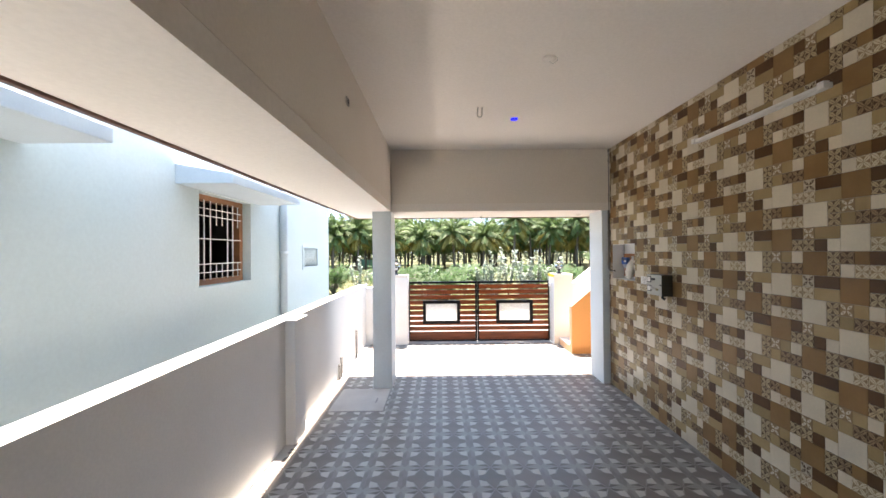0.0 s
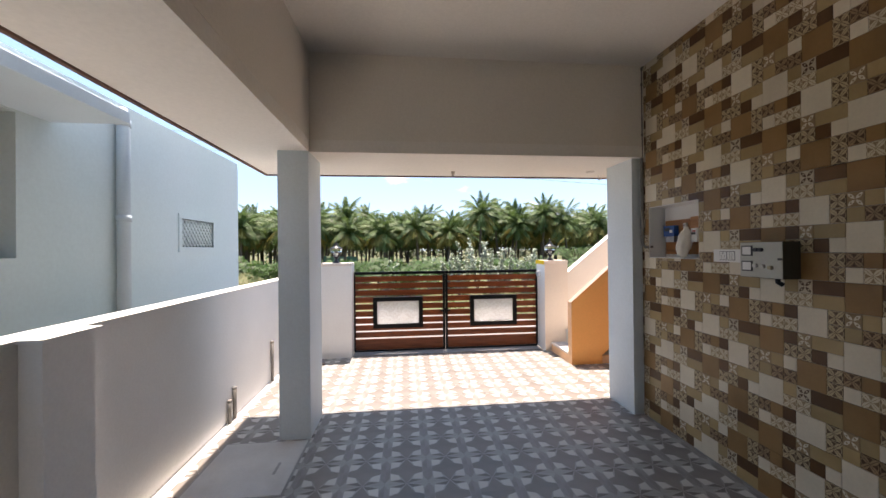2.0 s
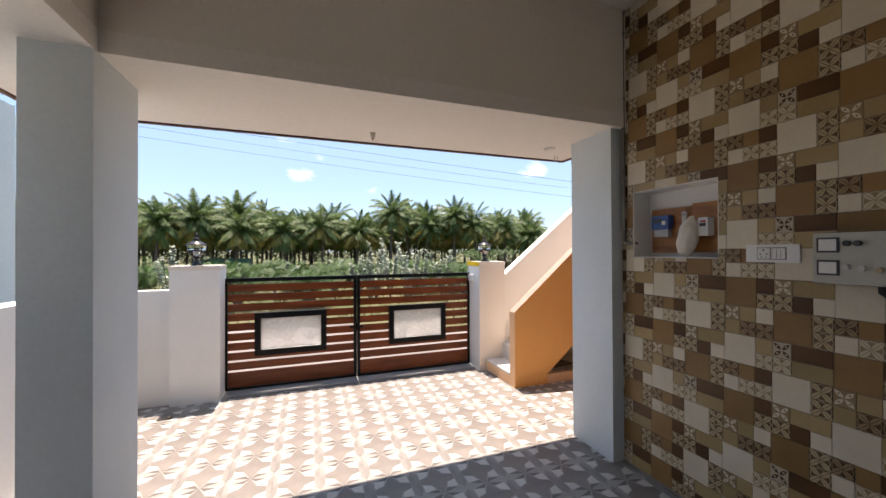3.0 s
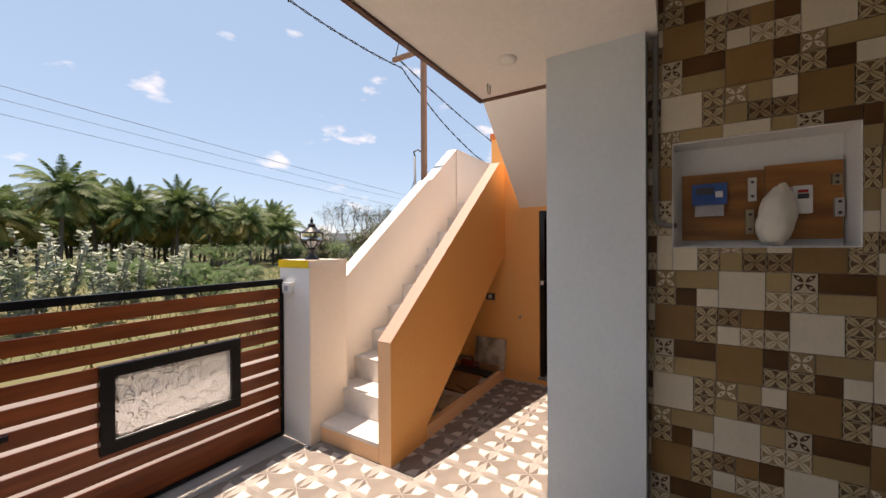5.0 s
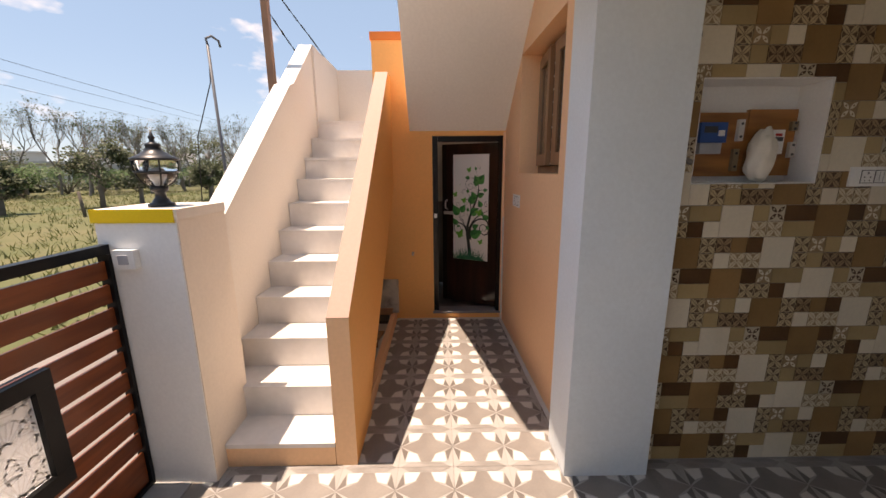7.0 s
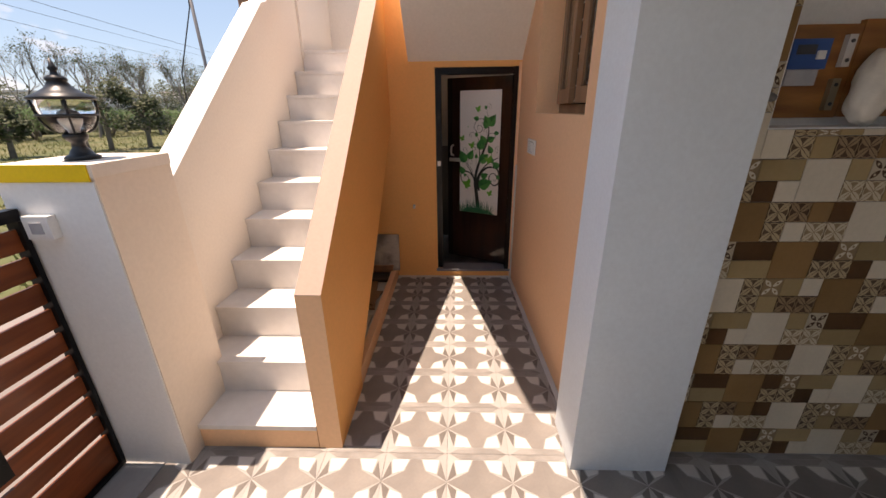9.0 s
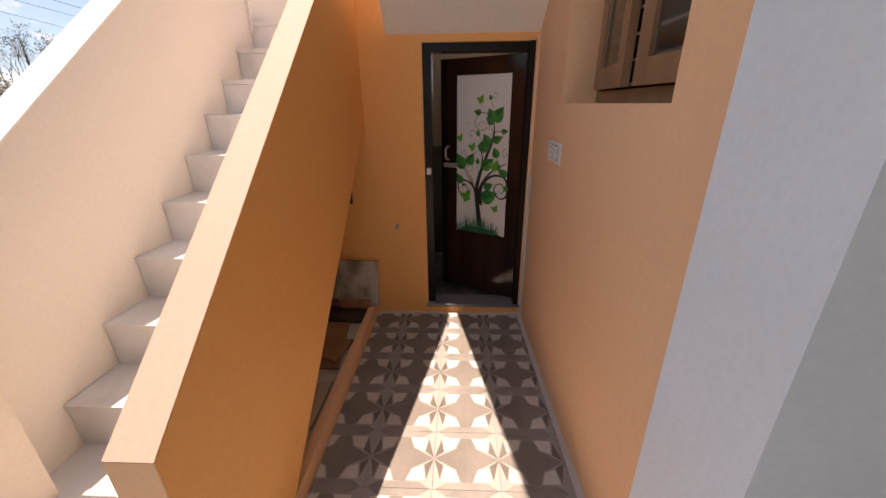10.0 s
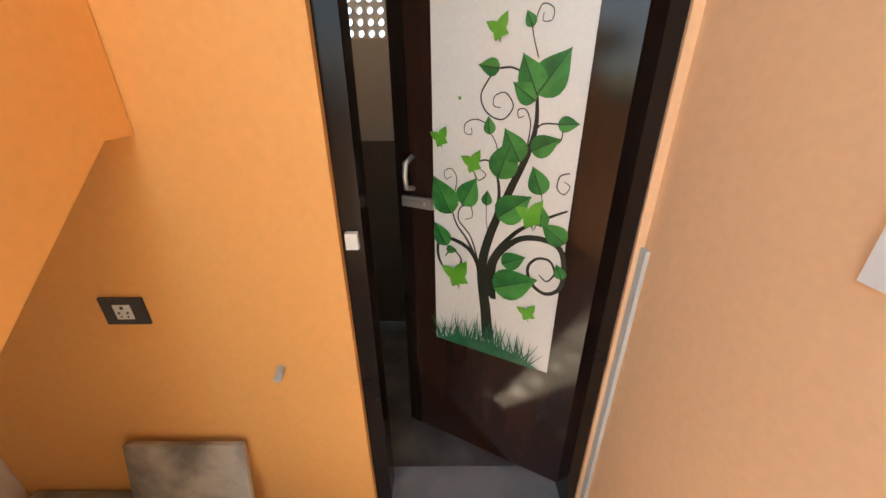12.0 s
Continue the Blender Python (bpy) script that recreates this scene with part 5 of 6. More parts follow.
for i in range(-8, 16):
    for s in (1, -1):
        y0_ = VY0 + i * 0.062
        pts = []
        for q in (0, 1):
            y, z = y0_ + q * (VZ1 - VZ0) * 0.9, (VZ0, VZ1)[q] if s > 0 else (VZ1, VZ0)[q]
            pts.append((y, z))
        (ya, za), (yb, zb) = pts
        if yb <= VY0 or ya >= VY1:
            continue
        if ya < VY0:
            za, ya = za + (zb - za) * (VY0 - ya) / (yb - ya), VY0
        if yb > VY1:
            zb, yb = za + (zb - za) * (VY1 - ya) / (yb - ya), VY1
        tube(bm, [(NX - 0.015 - 0.004 * s, ya, za), (NX - 0.015 - 0.004 * s, yb, zb)], 0.0105, 4)
part("backing", boxes((NX - 0.07, VY0, VZ0, NX - 0.03, VY1, VZ1)), M_BLUEW, nv)
part("lattice", bm, M_BLUEW, nv, "crossed cement lattice")

# ---- pole, wires, brown post ----
bp_ = empty("bracket_post", (4.30, 7.75, -0.16), "brown painted steel post with a bracket arm", "post")
part("post", boxes((4.27, 7.72, -0.2, 4.325, 7.775, 3.80), w=0.003), M_RUST, bp_)
part("arm", boxes((4.275, 7.70, 3.801, 4.32, 8.22, 3.85), w=0.003), M_RUST, bp_)
lp = empty("utility_pole", (6.78, 9.62, -0.12), "thin leaning grey steel pole with a hooked top", "pole")
top = Vector((6.64, 9.6, 3.28))
part("pole", rod([(6.78, 9.62, -0.2), top], 0.026, 8, 0.020), M_GPOLE, lp)
part("hook", rod([top, top + Vector((-0.01, 0.01, 0.07)), top + Vector((0.05, -0.04, 0.12)), top + Vector((0.14, -0.09, 0.08)), top + Vector((0.15, -0.10, 0.0))], 0.017, 8), M_GPOLE, lp)
part("hanging_cable", rod([top + Vector((0.01, 0, -0.04)), top + Vector((0.09, 0.08, -0.5)), top + Vector((-0.12, 0.25, -1.3)), top + Vector((-0.04, 0.38, -2.4))], 0.008, 5), M_WIRE, lp)


def sag(a, b, drop, n=14):
    a, b = Vector(a), Vector(b)
    return [a.lerp(b, k / n) - Vector((0, 0, drop * 4 * (k / n) * (1 - k / n))) for k in range(n + 1)]


for a, b, d, r in (((-30, 34, 12.5), (60, 30, 6.5), 1.0, 0.014), ((-30, 34, 12.0), (60, 30, 6.1), 1.2, 0.011), ((-30, 34, 11.3), (60, 30, 4.9), 1.0, 0.011)):
    w_ = empty("overhead_wire", a, "thin sagging overhead line", "wire", "overhead wires", "stuff")
    part("strand", rod(sag(a, b, d), r, 5), M_WIRE, w_)
CABLES = ([(-3.0, 8.6, 4.6), (1.2, 8.45, 4.02), (2.9, 8.4, 3.88), (3.78, 8.4, 3.87), (4.66, 8.36, 3.91), (5.1, 8.4, 3.76), (5.8, 8.4, 3.48), (6.9, 8.4, 3.20), (10.5, 8.4, 2.75)], [(4.30, 8.18, 3.87), (5.92, 8.4, 3.83), (7.48, 8.4, 3.66), (14.0, 8.6, 3.2)], [(4.30, 8.18, 3.87), (4.2, 8.0, 4.15), (3.9, 7.75, 5.2)])
for line in CABLES:
    w_ = empty("service_cable", line[0], "twisted black service cable", "wire", "service cables", "stuff")
    base = [q for a, b in zip(line, line[1:]) for q in sag(a, b, 0.012, 18)[:-1]] + [Vector(line[-1])]
    for k in (0, 1):
        part("strand", rod([p + Vector((0, 0, 0.010 * math.sin(i * 0.9 + k * math.pi))) for i, p in enumerate(base)], 0.0055, 5), M_WIRE, w_)
    for p in base[9::27][1:-1]:
        part("spacer", rod([p + Vector((0, 0, -0.022)), p + Vector((0, 0, 0.022))], 0.008, 6), M_WIRE, w_)


# ---- plants ----
def palm_meshes(seed, height):
    r = random.Random(seed)
    bm = bmesh.new()
    lean = Vector((r.uniform(-0.35, 0.35), r.uniform(-0.35, 0.35), 0))
    tube(bm, [lean * (k / 6) ** 2 + Vector((0, 0, height * k / 6)) for k in range(7)], 0.13, 7, 0.09)
    top_ = lean + Vector((0, 0, height))
    cr = bmesh.new()
    nf = 38
    for f in range(nf):
        az = f * 2.399 + r.uniform(-0.2, 0.2)
        q = f / nf
        rise = 1.4 - 1.95 * q + r.uniform(-0.12, 0.12)
        length = r.uniform(2.3, 3.1) * (0.75 + 0.25 * math.sin(math.pi * min(1, q + 0.25)))
        mi = 1 if q > 0.6 and r.random() < 0.6 else 0
        p, d = top_.copy(), Vector((math.cos(az) * math.cos(rise), math.sin(az) * math.cos(rise), math.sin(rise)))
        side = Vector((-math.sin(az), math.cos(az), 0))
        n = 15
        prev = p.copy()
        for k in range(1, n + 1):
            p = p + d * (length / n)
            d = (d + Vector((0, 0, -0.085 - 0.05 * k / n))).normalized()
            up = side.cross(d)
            w = 0.022 * (1 - k / n) + 0.006
            v = [cr.verts.new(prev - side * w), cr.verts.new(prev + side * w), cr.verts.new(p + side * w), cr.verts.new(p - side * w)]
            cr.faces.new(v).material_index = mi
            if k > 1:
                ll = 0.62 * math.sin(math.pi * (0.12 + 0.82 * k / n)) + 0.08
                for s in (-1, 1):
                    for h in (0.1, 0.43, 0.77):
                        o = prev.lerp(p, h)
                        tip = o + (side * s * 0.72 + d * 0.62 + Vector((0, 0, -0.42 + r.uniform(-0.2, 0.12)))) * ll * r.uniform(0.8, 1.1)
                        mid = o.lerp(tip, 0.45) + up * 0.05
                        b_w = d * 0.024
                        vv = [cr.verts.new(o - b_w), cr.verts.new(o + b_w), cr.verts.new(mid + b_w * 0.9), cr.verts.new(tip), cr.verts.new(mid - b_w * 0.9)]
                        cr.faces.new(vv).material_index = mi
            prev = p.copy()
    return bm, cr


def palm(seed, height):
    g = empty("coconut_palm", (0, 0, 0), "tall coconut palm with drooping green fronds", "palm tree", "palm grove")
    tr_, cr = palm_meshes(seed, height)
    part("trunk", tr_, M_TRUNK, g)
    part("crown", cr, [L_PALM, L_PALMY], g, "green drooping fronds, some yellowing")
    return g


rp = random.Random(11)
kinds = [palm(20 + k, h) for k, h in enumerate((3.3, 3.7, 4.0, 3.2, 4.9))]
spots = []
for row in range(7):
    y = 36.5 + row * 3.4
    x = -42 + (row % 2) * 1.9
    while x < 24 + row * 1.6:
        spots.append((x + rp.uniform(-0.9, 0.9), y + rp.uniform(-1.2, 1.2) + 0.0 * x))
        x += 2.9 if row < 2 else 2.4
first = {}
for i, (x, y) in enumerate(spots):
    k = rp.randrange(5)
    m = pose(x, y, -0.18, 0, 0, rp.uniform(0, 360))
    if k not in first:
        first[k] = True
        kinds[k].matrix_basis = m
    else:
        copy_thing(kinds[k], m)


def leaf_cloud(bm, r, centre, rad, n, size, flat=1.0, up=0.3, mi=0):
    """Many small folded leaves about a centre."""
    for _ in range(n):
        d = Vector((r.gauss(0, 1), r.gauss(0, 1), r.gauss(0, 1) * flat))
        d = d.normalized() * rad * (r.random() ** 0.5)
        c = Vector(centre) + Vector((d.x, d.y, d.z * flat))
        a = Vector((r.uniform(-1, 1), r.uniform(-1, 1), r.uniform(-up, 1))).normalized() * size * r.uniform(0.6, 1.3)
        s = a.orthogonal().normalized() * size * 0.35
        v = [bm.verts.new(c), bm.verts.new(c + a * 0.5 + s), bm.verts.new(c + a), bm.verts.new(c + a * 0.5 - s)]
        bm.faces.new(v).material_index = mi


def milkweed(x, y, h, seed):
    r = random.Random(seed)
    g = empty("milkweed_bush", (x, y, -0.16), "tall grey-white leaved wild bush beyond the gate", "bush", "bushes beyond the gate")
    st, lf = bmesh.new(), bmesh.new()
    for k in range(r.randint(4, 6)):
        lean = Vector((r.uniform(-0.45, 0.45), r.uniform(-0.35, 0.35), 0))
        hh = h * r.uniform(0.6, 1.0)
        path = [Vector((x, y, -0.18)) + lean * (q / 5) + Vector((0, 0, hh * q / 5)) for q in range(6)]
        tube(st, path, 0.022, 5, 0.008)
        for q in range(22):
            t = 0.2 + 0.8 * q / 21
            c = path[0] + lean * t + Vector((0, 0, hh * t))
            for s in range(3 if r.random() < 0.75 else 1):
                a = r.uniform(0, 6.28)
                d = Vector((math.cos(a), math.sin(a), r.uniform(0.1, 0.9))).normalized() * r.uniform(0.12, 0.20) * (1.25 - 0.5 * t)
                sd = Vector((-math.sin(a), math.cos(a), 0)) * 0.055
                n_ = d.cross(sd).normalized() * 0.01
                v = [lf.verts.new(p) for p in (c, c + d * 0.45 + sd, c + d, c + d * 0.45 - sd)]
                lf.faces.new(v)
    part("branching_stem", st, M_BARK, g)
    part("leaves", lf, L_MILK, g, "grey-white oval leaves")


for i, (x, y, h) in enumerate(((1.9, 16.2, 1.75), (2.5, 15.8, 2.05), (3.1, 16.4, 2.45), (3.7, 15.9, 2.3), (4.3, 16.4, 1.9), (4.9, 16.0, 1.75), (1.2, 16.4, 1.45), (5.6, 16.8, 1.6), (-2.9, 14.4, 1.9), (-0.4, 15.6, 1.3), (3.4, 15.4, 1.7), (2.2, 15.2, 1.4))):
    milkweed(x, y, h, 60 + i)


def feather_bush(x, y, rad, h, seed, n=900, mat_=None):
    r = random.Random(seed)
    g = empty("thorn_bush", (x, y, -0.16), "spreading feathery green thorn bush", "bush", "green bushes")
    st, lf = bmesh.new(), bmesh.new()
    for k in range(16):
        a = r.uniform(0, 6.28)
        reach = rad * r.uniform(0.5, 1.0)
        path = [Vector((x + math.cos(a) * reach * t, y + math.sin(a) * reach * t, -0.18 + h * math.sin(t * 2.0) * r.uniform(0.85, 1.1))) for t in (0, 0.25, 0.5, 0.75, 1.0)]
        tube(st, path, 0.03, 5, 0.006)
        for q in range(n // 16):
            t = r.uniform(0.25, 1.0)
            j = min(3, int(t * 4))
            c = path[j].lerp(path[j + 1], t * 4 - j) + Vector((r.gauss(0, 0.14), r.gauss(0, 0.14), r.gauss(0.05, 0.13)))
            d = Vector((math.cos(a) + r.gauss(0, 0.6), math.sin(a) + r.gauss(0, 0.6), r.uniform(-0.5, 0.5))).normalized() * r.uniform(0.12, 0.22)
            s = d.orthogonal().normalized()
            for z in range(4):
                o = c + d * (z / 4)
                for e in (-1, 1):
                    w = s * e * 0.07 + d * 0.12
                    lf.faces.new([lf.verts.new(o), lf.verts.new(o + d * 0.16), lf.verts.new(o + w + d * 0.08), lf.verts.new(o + w)])
    part("branching_stem", st, M_BARK, g)
    part("foliage", lf, mat_ or L_BUSH, g, "fine feathery green leaves")


for i, (x, y, rad, h) in enumerate(((6.0, 16.6, 1.5, 1.15), (4.4, 18.0, 1.6, 1.3), (0.2, 17.0, 1.7, 1.35), (-2.0, 18.5, 1.7, 1.2), (2.3, 18.2, 1.5, 1.25), (-4.8, 17.5, 1.5, 1.3), (6.5, 20.5, 1.6, 1.1), (-1.6, 15.4, 1.5, 1.35), (0.4, 15.2, 1.2, 1.05), (-9, 20, 2.2, 1.5), (15, 33, 2.5, 2.0), (24, 33, 2.8, 2.4), (30, 35, 3.0, 2.2), (36, 28, 3.0, 2.2), (42, 26, 3.0, 2.0), (27, 37, 2.6, 2.2), (33, 32, 2.6, 2.0), (20, 38, 2.6, 2.2), (23, 36, 2.4, 2.0), (25.5, 33.5, 2.4, 1.9), (29, 31.5, 2.6, 2.0), (31.5, 29, 2.4, 1.9))):
    feather_bush(x, y, rad, h * 0.8, 90 + i)


def bare_tree(seed, height):
    r = random.Random(seed)
    g = empty("bare_tree", (0, 0, 0), "tall thin tree with sparse leaves and bare branches", "tree", "roadside trees")
    st, lf = bmesh.new(), bmesh.new()

    def grow(p, d, length, rad, depth):
        q = p + d * length
        mid = p.lerp(q, 0.5) + Vector((r.gauss(0, 1), r.gauss(0, 1), 0)) * length * 0.05
        tube(st, [p, mid, q], rad, 6 if depth < 2 else 4, rad * 0.62, cap=False)
        if depth >= 5:
            if r.random() < 0.7:
                leaf_cloud(lf, r, q, 0.36, 9, 0.09, 0.6)
            return
        for k in range(3 if depth in (1, 2, 3) else 2):
            nd = (d + Vector((r.gauss(0, 0.42), r.gauss(0, 0.42), r.gauss(0.22, 0.2)))).normalized()
            grow(q if k < 2 else mid, nd, length * r.uniform(0.62, 0.85), rad * 0.60, depth + 1)
    grow(Vector((0, 0, 0)), Vector((r.uniform(-0.1, 0.1), r.uniform(-0.1, 0.1), 1)).normalized(), height * 0.44, 0.10, 0)
    part("trunk", st, M_BARK, g, "grey branching trunk")
    part("crown", lf, L_TREE, g, "sparse dull green leaves")
    return g


btk = [bare_tree(200 + k, h) for k, h in enumerate((4.3, 4.7, 4.0, 4.4))]
rb = random.Random(7)
bt = [(27.5, 31.0), (31.0, 34.0), (34.5, 33.0), (36.5, 30.5), (33.0, 28.0), (38.5, 29.0), (41.0, 31.5), (36.0, 25.0), (43.0, 27.0), (40.0, 23.5), (33.0, 37.5), (29.0, 37.0), (45.0, 24.0), (38.5, 35.0), (47.0, 30.0), (44.0, 20.5), (30.0, 28.5), (35.0, 35.5), (39.5, 26.0), (42.0, 33.5), (32.0, 31.0), (37.5, 21.5), (46.0, 22.0), (28.5, 34.0), (34.5, 23.0), (41.0, 18.5)]
for i, (x, y) in enumerate(bt):
    m = pose(x, y, -0.2, 0, 0, rb.uniform(0, 360))
    if i < 4:
        btk[i].matrix_basis = m
    else:
        copy_thing(btk[i % 4], m)


def green_tree(x, y, h, seed):
    r = random.Random(seed)
    g = empty("leafy_tree", (x, y, -0.16), "small dense dark green tree", "tree", "leafy trees")
    st, lf = bmesh.new(), bmesh.new()
    tube(st, [(x, y, -0.2), (x + 0.1, y, h * 0.45), (x, y + 0.1, h * 0.8)], 0.12, 6, 0.04)
    for k in range(14):
        a = r.uniform(0, 6.28)
        z = r.uniform(0.4, 1.0) * h
        rr = h * 0.28 * (1.15 - abs(z / h - 0.65))
        c = (x + math.cos(a) * rr, y + math.sin(a) * rr, z)
        tube(st, [(x, y, z * 0.7), c], 0.03, 4, 0.01, cap=False)
        leaf_cloud(lf, r, c, h * 0.2, 130, 0.16, 0.8)
    part("trunk", st, M_BARK, g)
    part("crown", lf, L_TREE, g, "dense dark green leaves")


for i, (x, y, h) in enumerate(((18.3, 22.0, 2.8), (19.6, 21.2, 2.3), (23.0, 19.8, 2.0), (15.5, 23.5, 1.7), (31.0, 24.5, 3.6), (38.0, 33.5, 4.2), (43.0, 35.0, 4.0), (50, 33, 5.0), (52, 25, 4.6), (26.5, 36.0, 3.6))):
    green_tree(x, y, h, 300 + i)

# dense tree belt behind the grove
rt = random.Random(41)
bm = bmesh.new()
for k in range(420):
    x = rt.uniform(-75, 62)
    leaf_cloud(bm, rt, (x, 72 + rt.uniform(-3, 6) - 0.16 * max(0, x - 30), rt.uniform(0.3, 4.0)), 1.8, 55, 0.55, 0.8)
for k in range(170):
    q = rt.random()
    leaf_cloud(bm, rt, (26 + 34 * q + rt.uniform(-1, 1), 43 - 16 * q + rt.uniform(-1, 2), rt.uniform(-0.1, 0.5)), 0.8, 45, 0.35, 0.8)
tagged(finish("tree_belt", bm, L_TREE), "dark green tree belt behind the palm grove", "trees", kind="stuff")
for x, y, h in ((9.3, 16.6, 0.85), (14.8, 19.6, 0.8)):
    fp = empty("fence_stake", (x, y, -0.16), "dark weathered wooden fence stake in the field", "stake", "fence stakes")
    part("stake", rod([(x, y, -0.25), (x - 0.05, y + 0.03, h)], 0.06, 7, 0.05), M_TRUNK, fp)

# grass tufts of the field
rgx = random.Random(17)
bm = bmesh.new()
for _ in range(10000):
    x, y = rgx.uniform(-16, 34), 10.0 + 26 * rgx.random() ** 1.6
    if y < 10.2 + max(0.0, min(2.5, 0.8 * (4.0 - x))):
        continue
    for b_ in range(3):
        a = rgx.uniform(0, 6.28)
        hh = rgx.uniform(0.07, 0.24)
        o = Vector((x + rgx.gauss(0, 0.08), y + rgx.gauss(0, 0.08), -0.17))
        w = Vector((math.cos(a), math.sin(a), 0)) * 0.018
        bm.faces.new([bm.verts.new(o - w), bm.verts.new(o + w), bm.verts.new(o + Vector((rgx.gauss(0, 0.09), rgx.gauss(0, 0.09), hh)))])
gr = finish("grass_tufts", bm, L_GRASS)
tagged(gr, "dry yellow-green grass tufts over the field", "grass", kind="stuff")


# ---- far houses ----
def far_house(x, y, w, d, h, yaw, m=M_HOUSE):
    g = empty("far_house", (0, 0, 0), "small pale flat-roofed house far beyond the field", "house", "far houses")
    part("wall", boxes((-w / 2, -d / 2, 0, w / 2, d / 2, h)), m, g)
    part("roof", boxes((-w / 2 - 0.2, -d / 2 - 0.2, h + 0.002, w / 2 + 0.2, d / 2 + 0.2, h + 0.25)), M_HROOF, g)
    for k in range(3):
        cx = (k - 1) * w * 0.3
        # flat plates whose dark colour stands for the shaded rooms
        wn_ = part("window", boxes((cx - 0.5, -d / 2 - 0.03, 1.0, cx + 0.5, -d / 2 - 0.004, 2.2)), M_DARKIN, g, "window coloured dark for the shade of its room")
        part("sill", boxes((cx - 0.6, -d / 2 - 0.12, 0.9, cx + 0.6, -d / 2 - 0.004, 0.99)), m, wn_)
    g.matrix_basis = pose(x, y, -0.16, 0, 0, yaw)
    return g


rh = random.Random(5)
for k in range(15):
    az, dist = radians(27 + 1.75 * k + rh.uniform(-0.6, 0.6)), rh.uniform(58, 78)
    a = (0.8 + dist * math.cos(az), 6.3 + dist * math.sin(az), rh.uniform(4.0, 6.5), 5, rh.uniform(2.2, 3.1) if k % 4 else 4.2, math.degrees(az) - 90 + rh.uniform(-25, 25))
    far_house(*a)
sn = empty("shade_net", (38, 28, -0.16), "low green-blue shade net enclosure in the field", "fence")
part("net", boxes((-4, -0.02, 0.1, 4, 0.02, 1.0)), M_TEAL, sn)
for k in range(5):
    part("stake", boxes((-4 + k * 2 - 0.03, -0.06, 0, -4 + k * 2 + 0.03, -0.021, 1.15)), M_BARK, sn)
sn.matrix_basis = pose(39, 27, -0.16, 0, 0, -52)
hs = empty("straw_stack", (12.6, 12.3, -0.16), "dry straw bundle propped beside the pole", "straw bundle")
bm = bmesh.new()
rs = random.Random(23)
for _ in range(500):
    a, t = rs.uniform(0, 6.28), rs.random()
    rr = 0.45 * (1 - 0.5 * t) * rs.random() ** 0.5
    o = Vector((13.2 + rr * math.cos(a), 12.9 + rr * math.sin(a), -0.16 + 1.5 * t))
    d = Vector((math.cos(a) * 0.25, math.sin(a) * 0.25, -0.5)) + Vector((rs.gauss(0, 0.1), rs.gauss(0, 0.1), 0))
    s = Vector((-math.sin(a), math.cos(a), 0)) * 0.03
    bm.faces.new([bm.verts.new(o - s), bm.verts.new(o + s), bm.verts.new(o + d * 0.7)])
part("stalks", bm, M_STRAW, hs)


# ---- patchwork wall tiles ----
U = 0.0720
COURSE = 0.1457    # height of a course of two squares
ROW_A = ((0, 0, 2, 2, "W"), (2, 0, 1, 1, "F"), (2, 1, 1, 1, "F"), (3, 1, 1, 1, "B"), (3, 0, 1, 1, "T"), (4, 1, 1, 1, "T"), (5, 1, 1, 1, "W"), (4, 0, 1, 1, "K"), (5, 0, 1, 1, "K"), (6, 0, 2, 2, "N"), (8, 0, 1, 1, "F"), (8, 1, 1, 1, "F"), (9, 1, 1, 1, "K"), (9, 0, 1, 1, "W"), (10, 1, 1, 1, "N"), (10, 0, 1, 1, "L"), (11, 0, 1, 1, "L"), (11, 1, 1, 1, "D"))
ROW_B = ((0, 0, 2, 2, "W"), (2, 1, 1, 1, "T"), (3, 1, 1, 1, "E"), (2, 0, 1, 1, "L"), (3, 0, 1, 1, "L"), (4, 1, 2, 1, "D"), (4, 0, 2, 1, "T"), (6, 0, 2, 2, "N"), (8, 1, 1, 1, "D"), (9, 1, 1, 1, "B"), (8, 0, 1, 1, "F"), (9, 0, 1, 1, "F"), (10, 1, 2, 1, "T"), (10, 0, 1, 1, "D"), (11, 0, 1, 1, "W"))
TILE_M = {"W": W_WHITE, "T": W_TAN, "N": W_BROWN, "D": W_DARK, "F": W_FLOW, "L": W_FLOWL, "K": W_FLOWD, "B": W_BUT, "E": W_BUTD}
TILE_KEYS = list(TILE_M)


def piece_mesh(key, w, h):
    """One printed square of the wall: local y runs along the wall, z up, x away from it."""
    me = bpy.data.meshes.new("wall_tile")
    g, b = 0.0007, 0.0006
    y0, y1, z0, z1 = g, w - g, g, h - g
    vs = [(0, y0, z0), (0, y1, z0), (0, y1, z1), (0, y0, z1), (-0.004, y0 + b, z0 + b), (-0.004, y1 - b, z0 + b), (-0.004, y1 - b, z1 - b), (-0.004, y0 + b, z1 - b)]
    fs = [(7, 6, 5, 4), (0, 4, 5, 1), (1, 5, 6, 2), (2, 6, 7, 3), (3, 7, 4, 0)]
    me.from_pydata(vs, [], fs)
    uvl = me.uv_layers.new(name="UVMap")
    for lp_ in me.loops:
        co_ = vs[lp_.vertex_index]
        uvl.data[lp_.index].uv = (co_[1] / w * max(1, round(w / U)), co_[2] / h)
    me.materials.append(TILE_M[key])
    return me


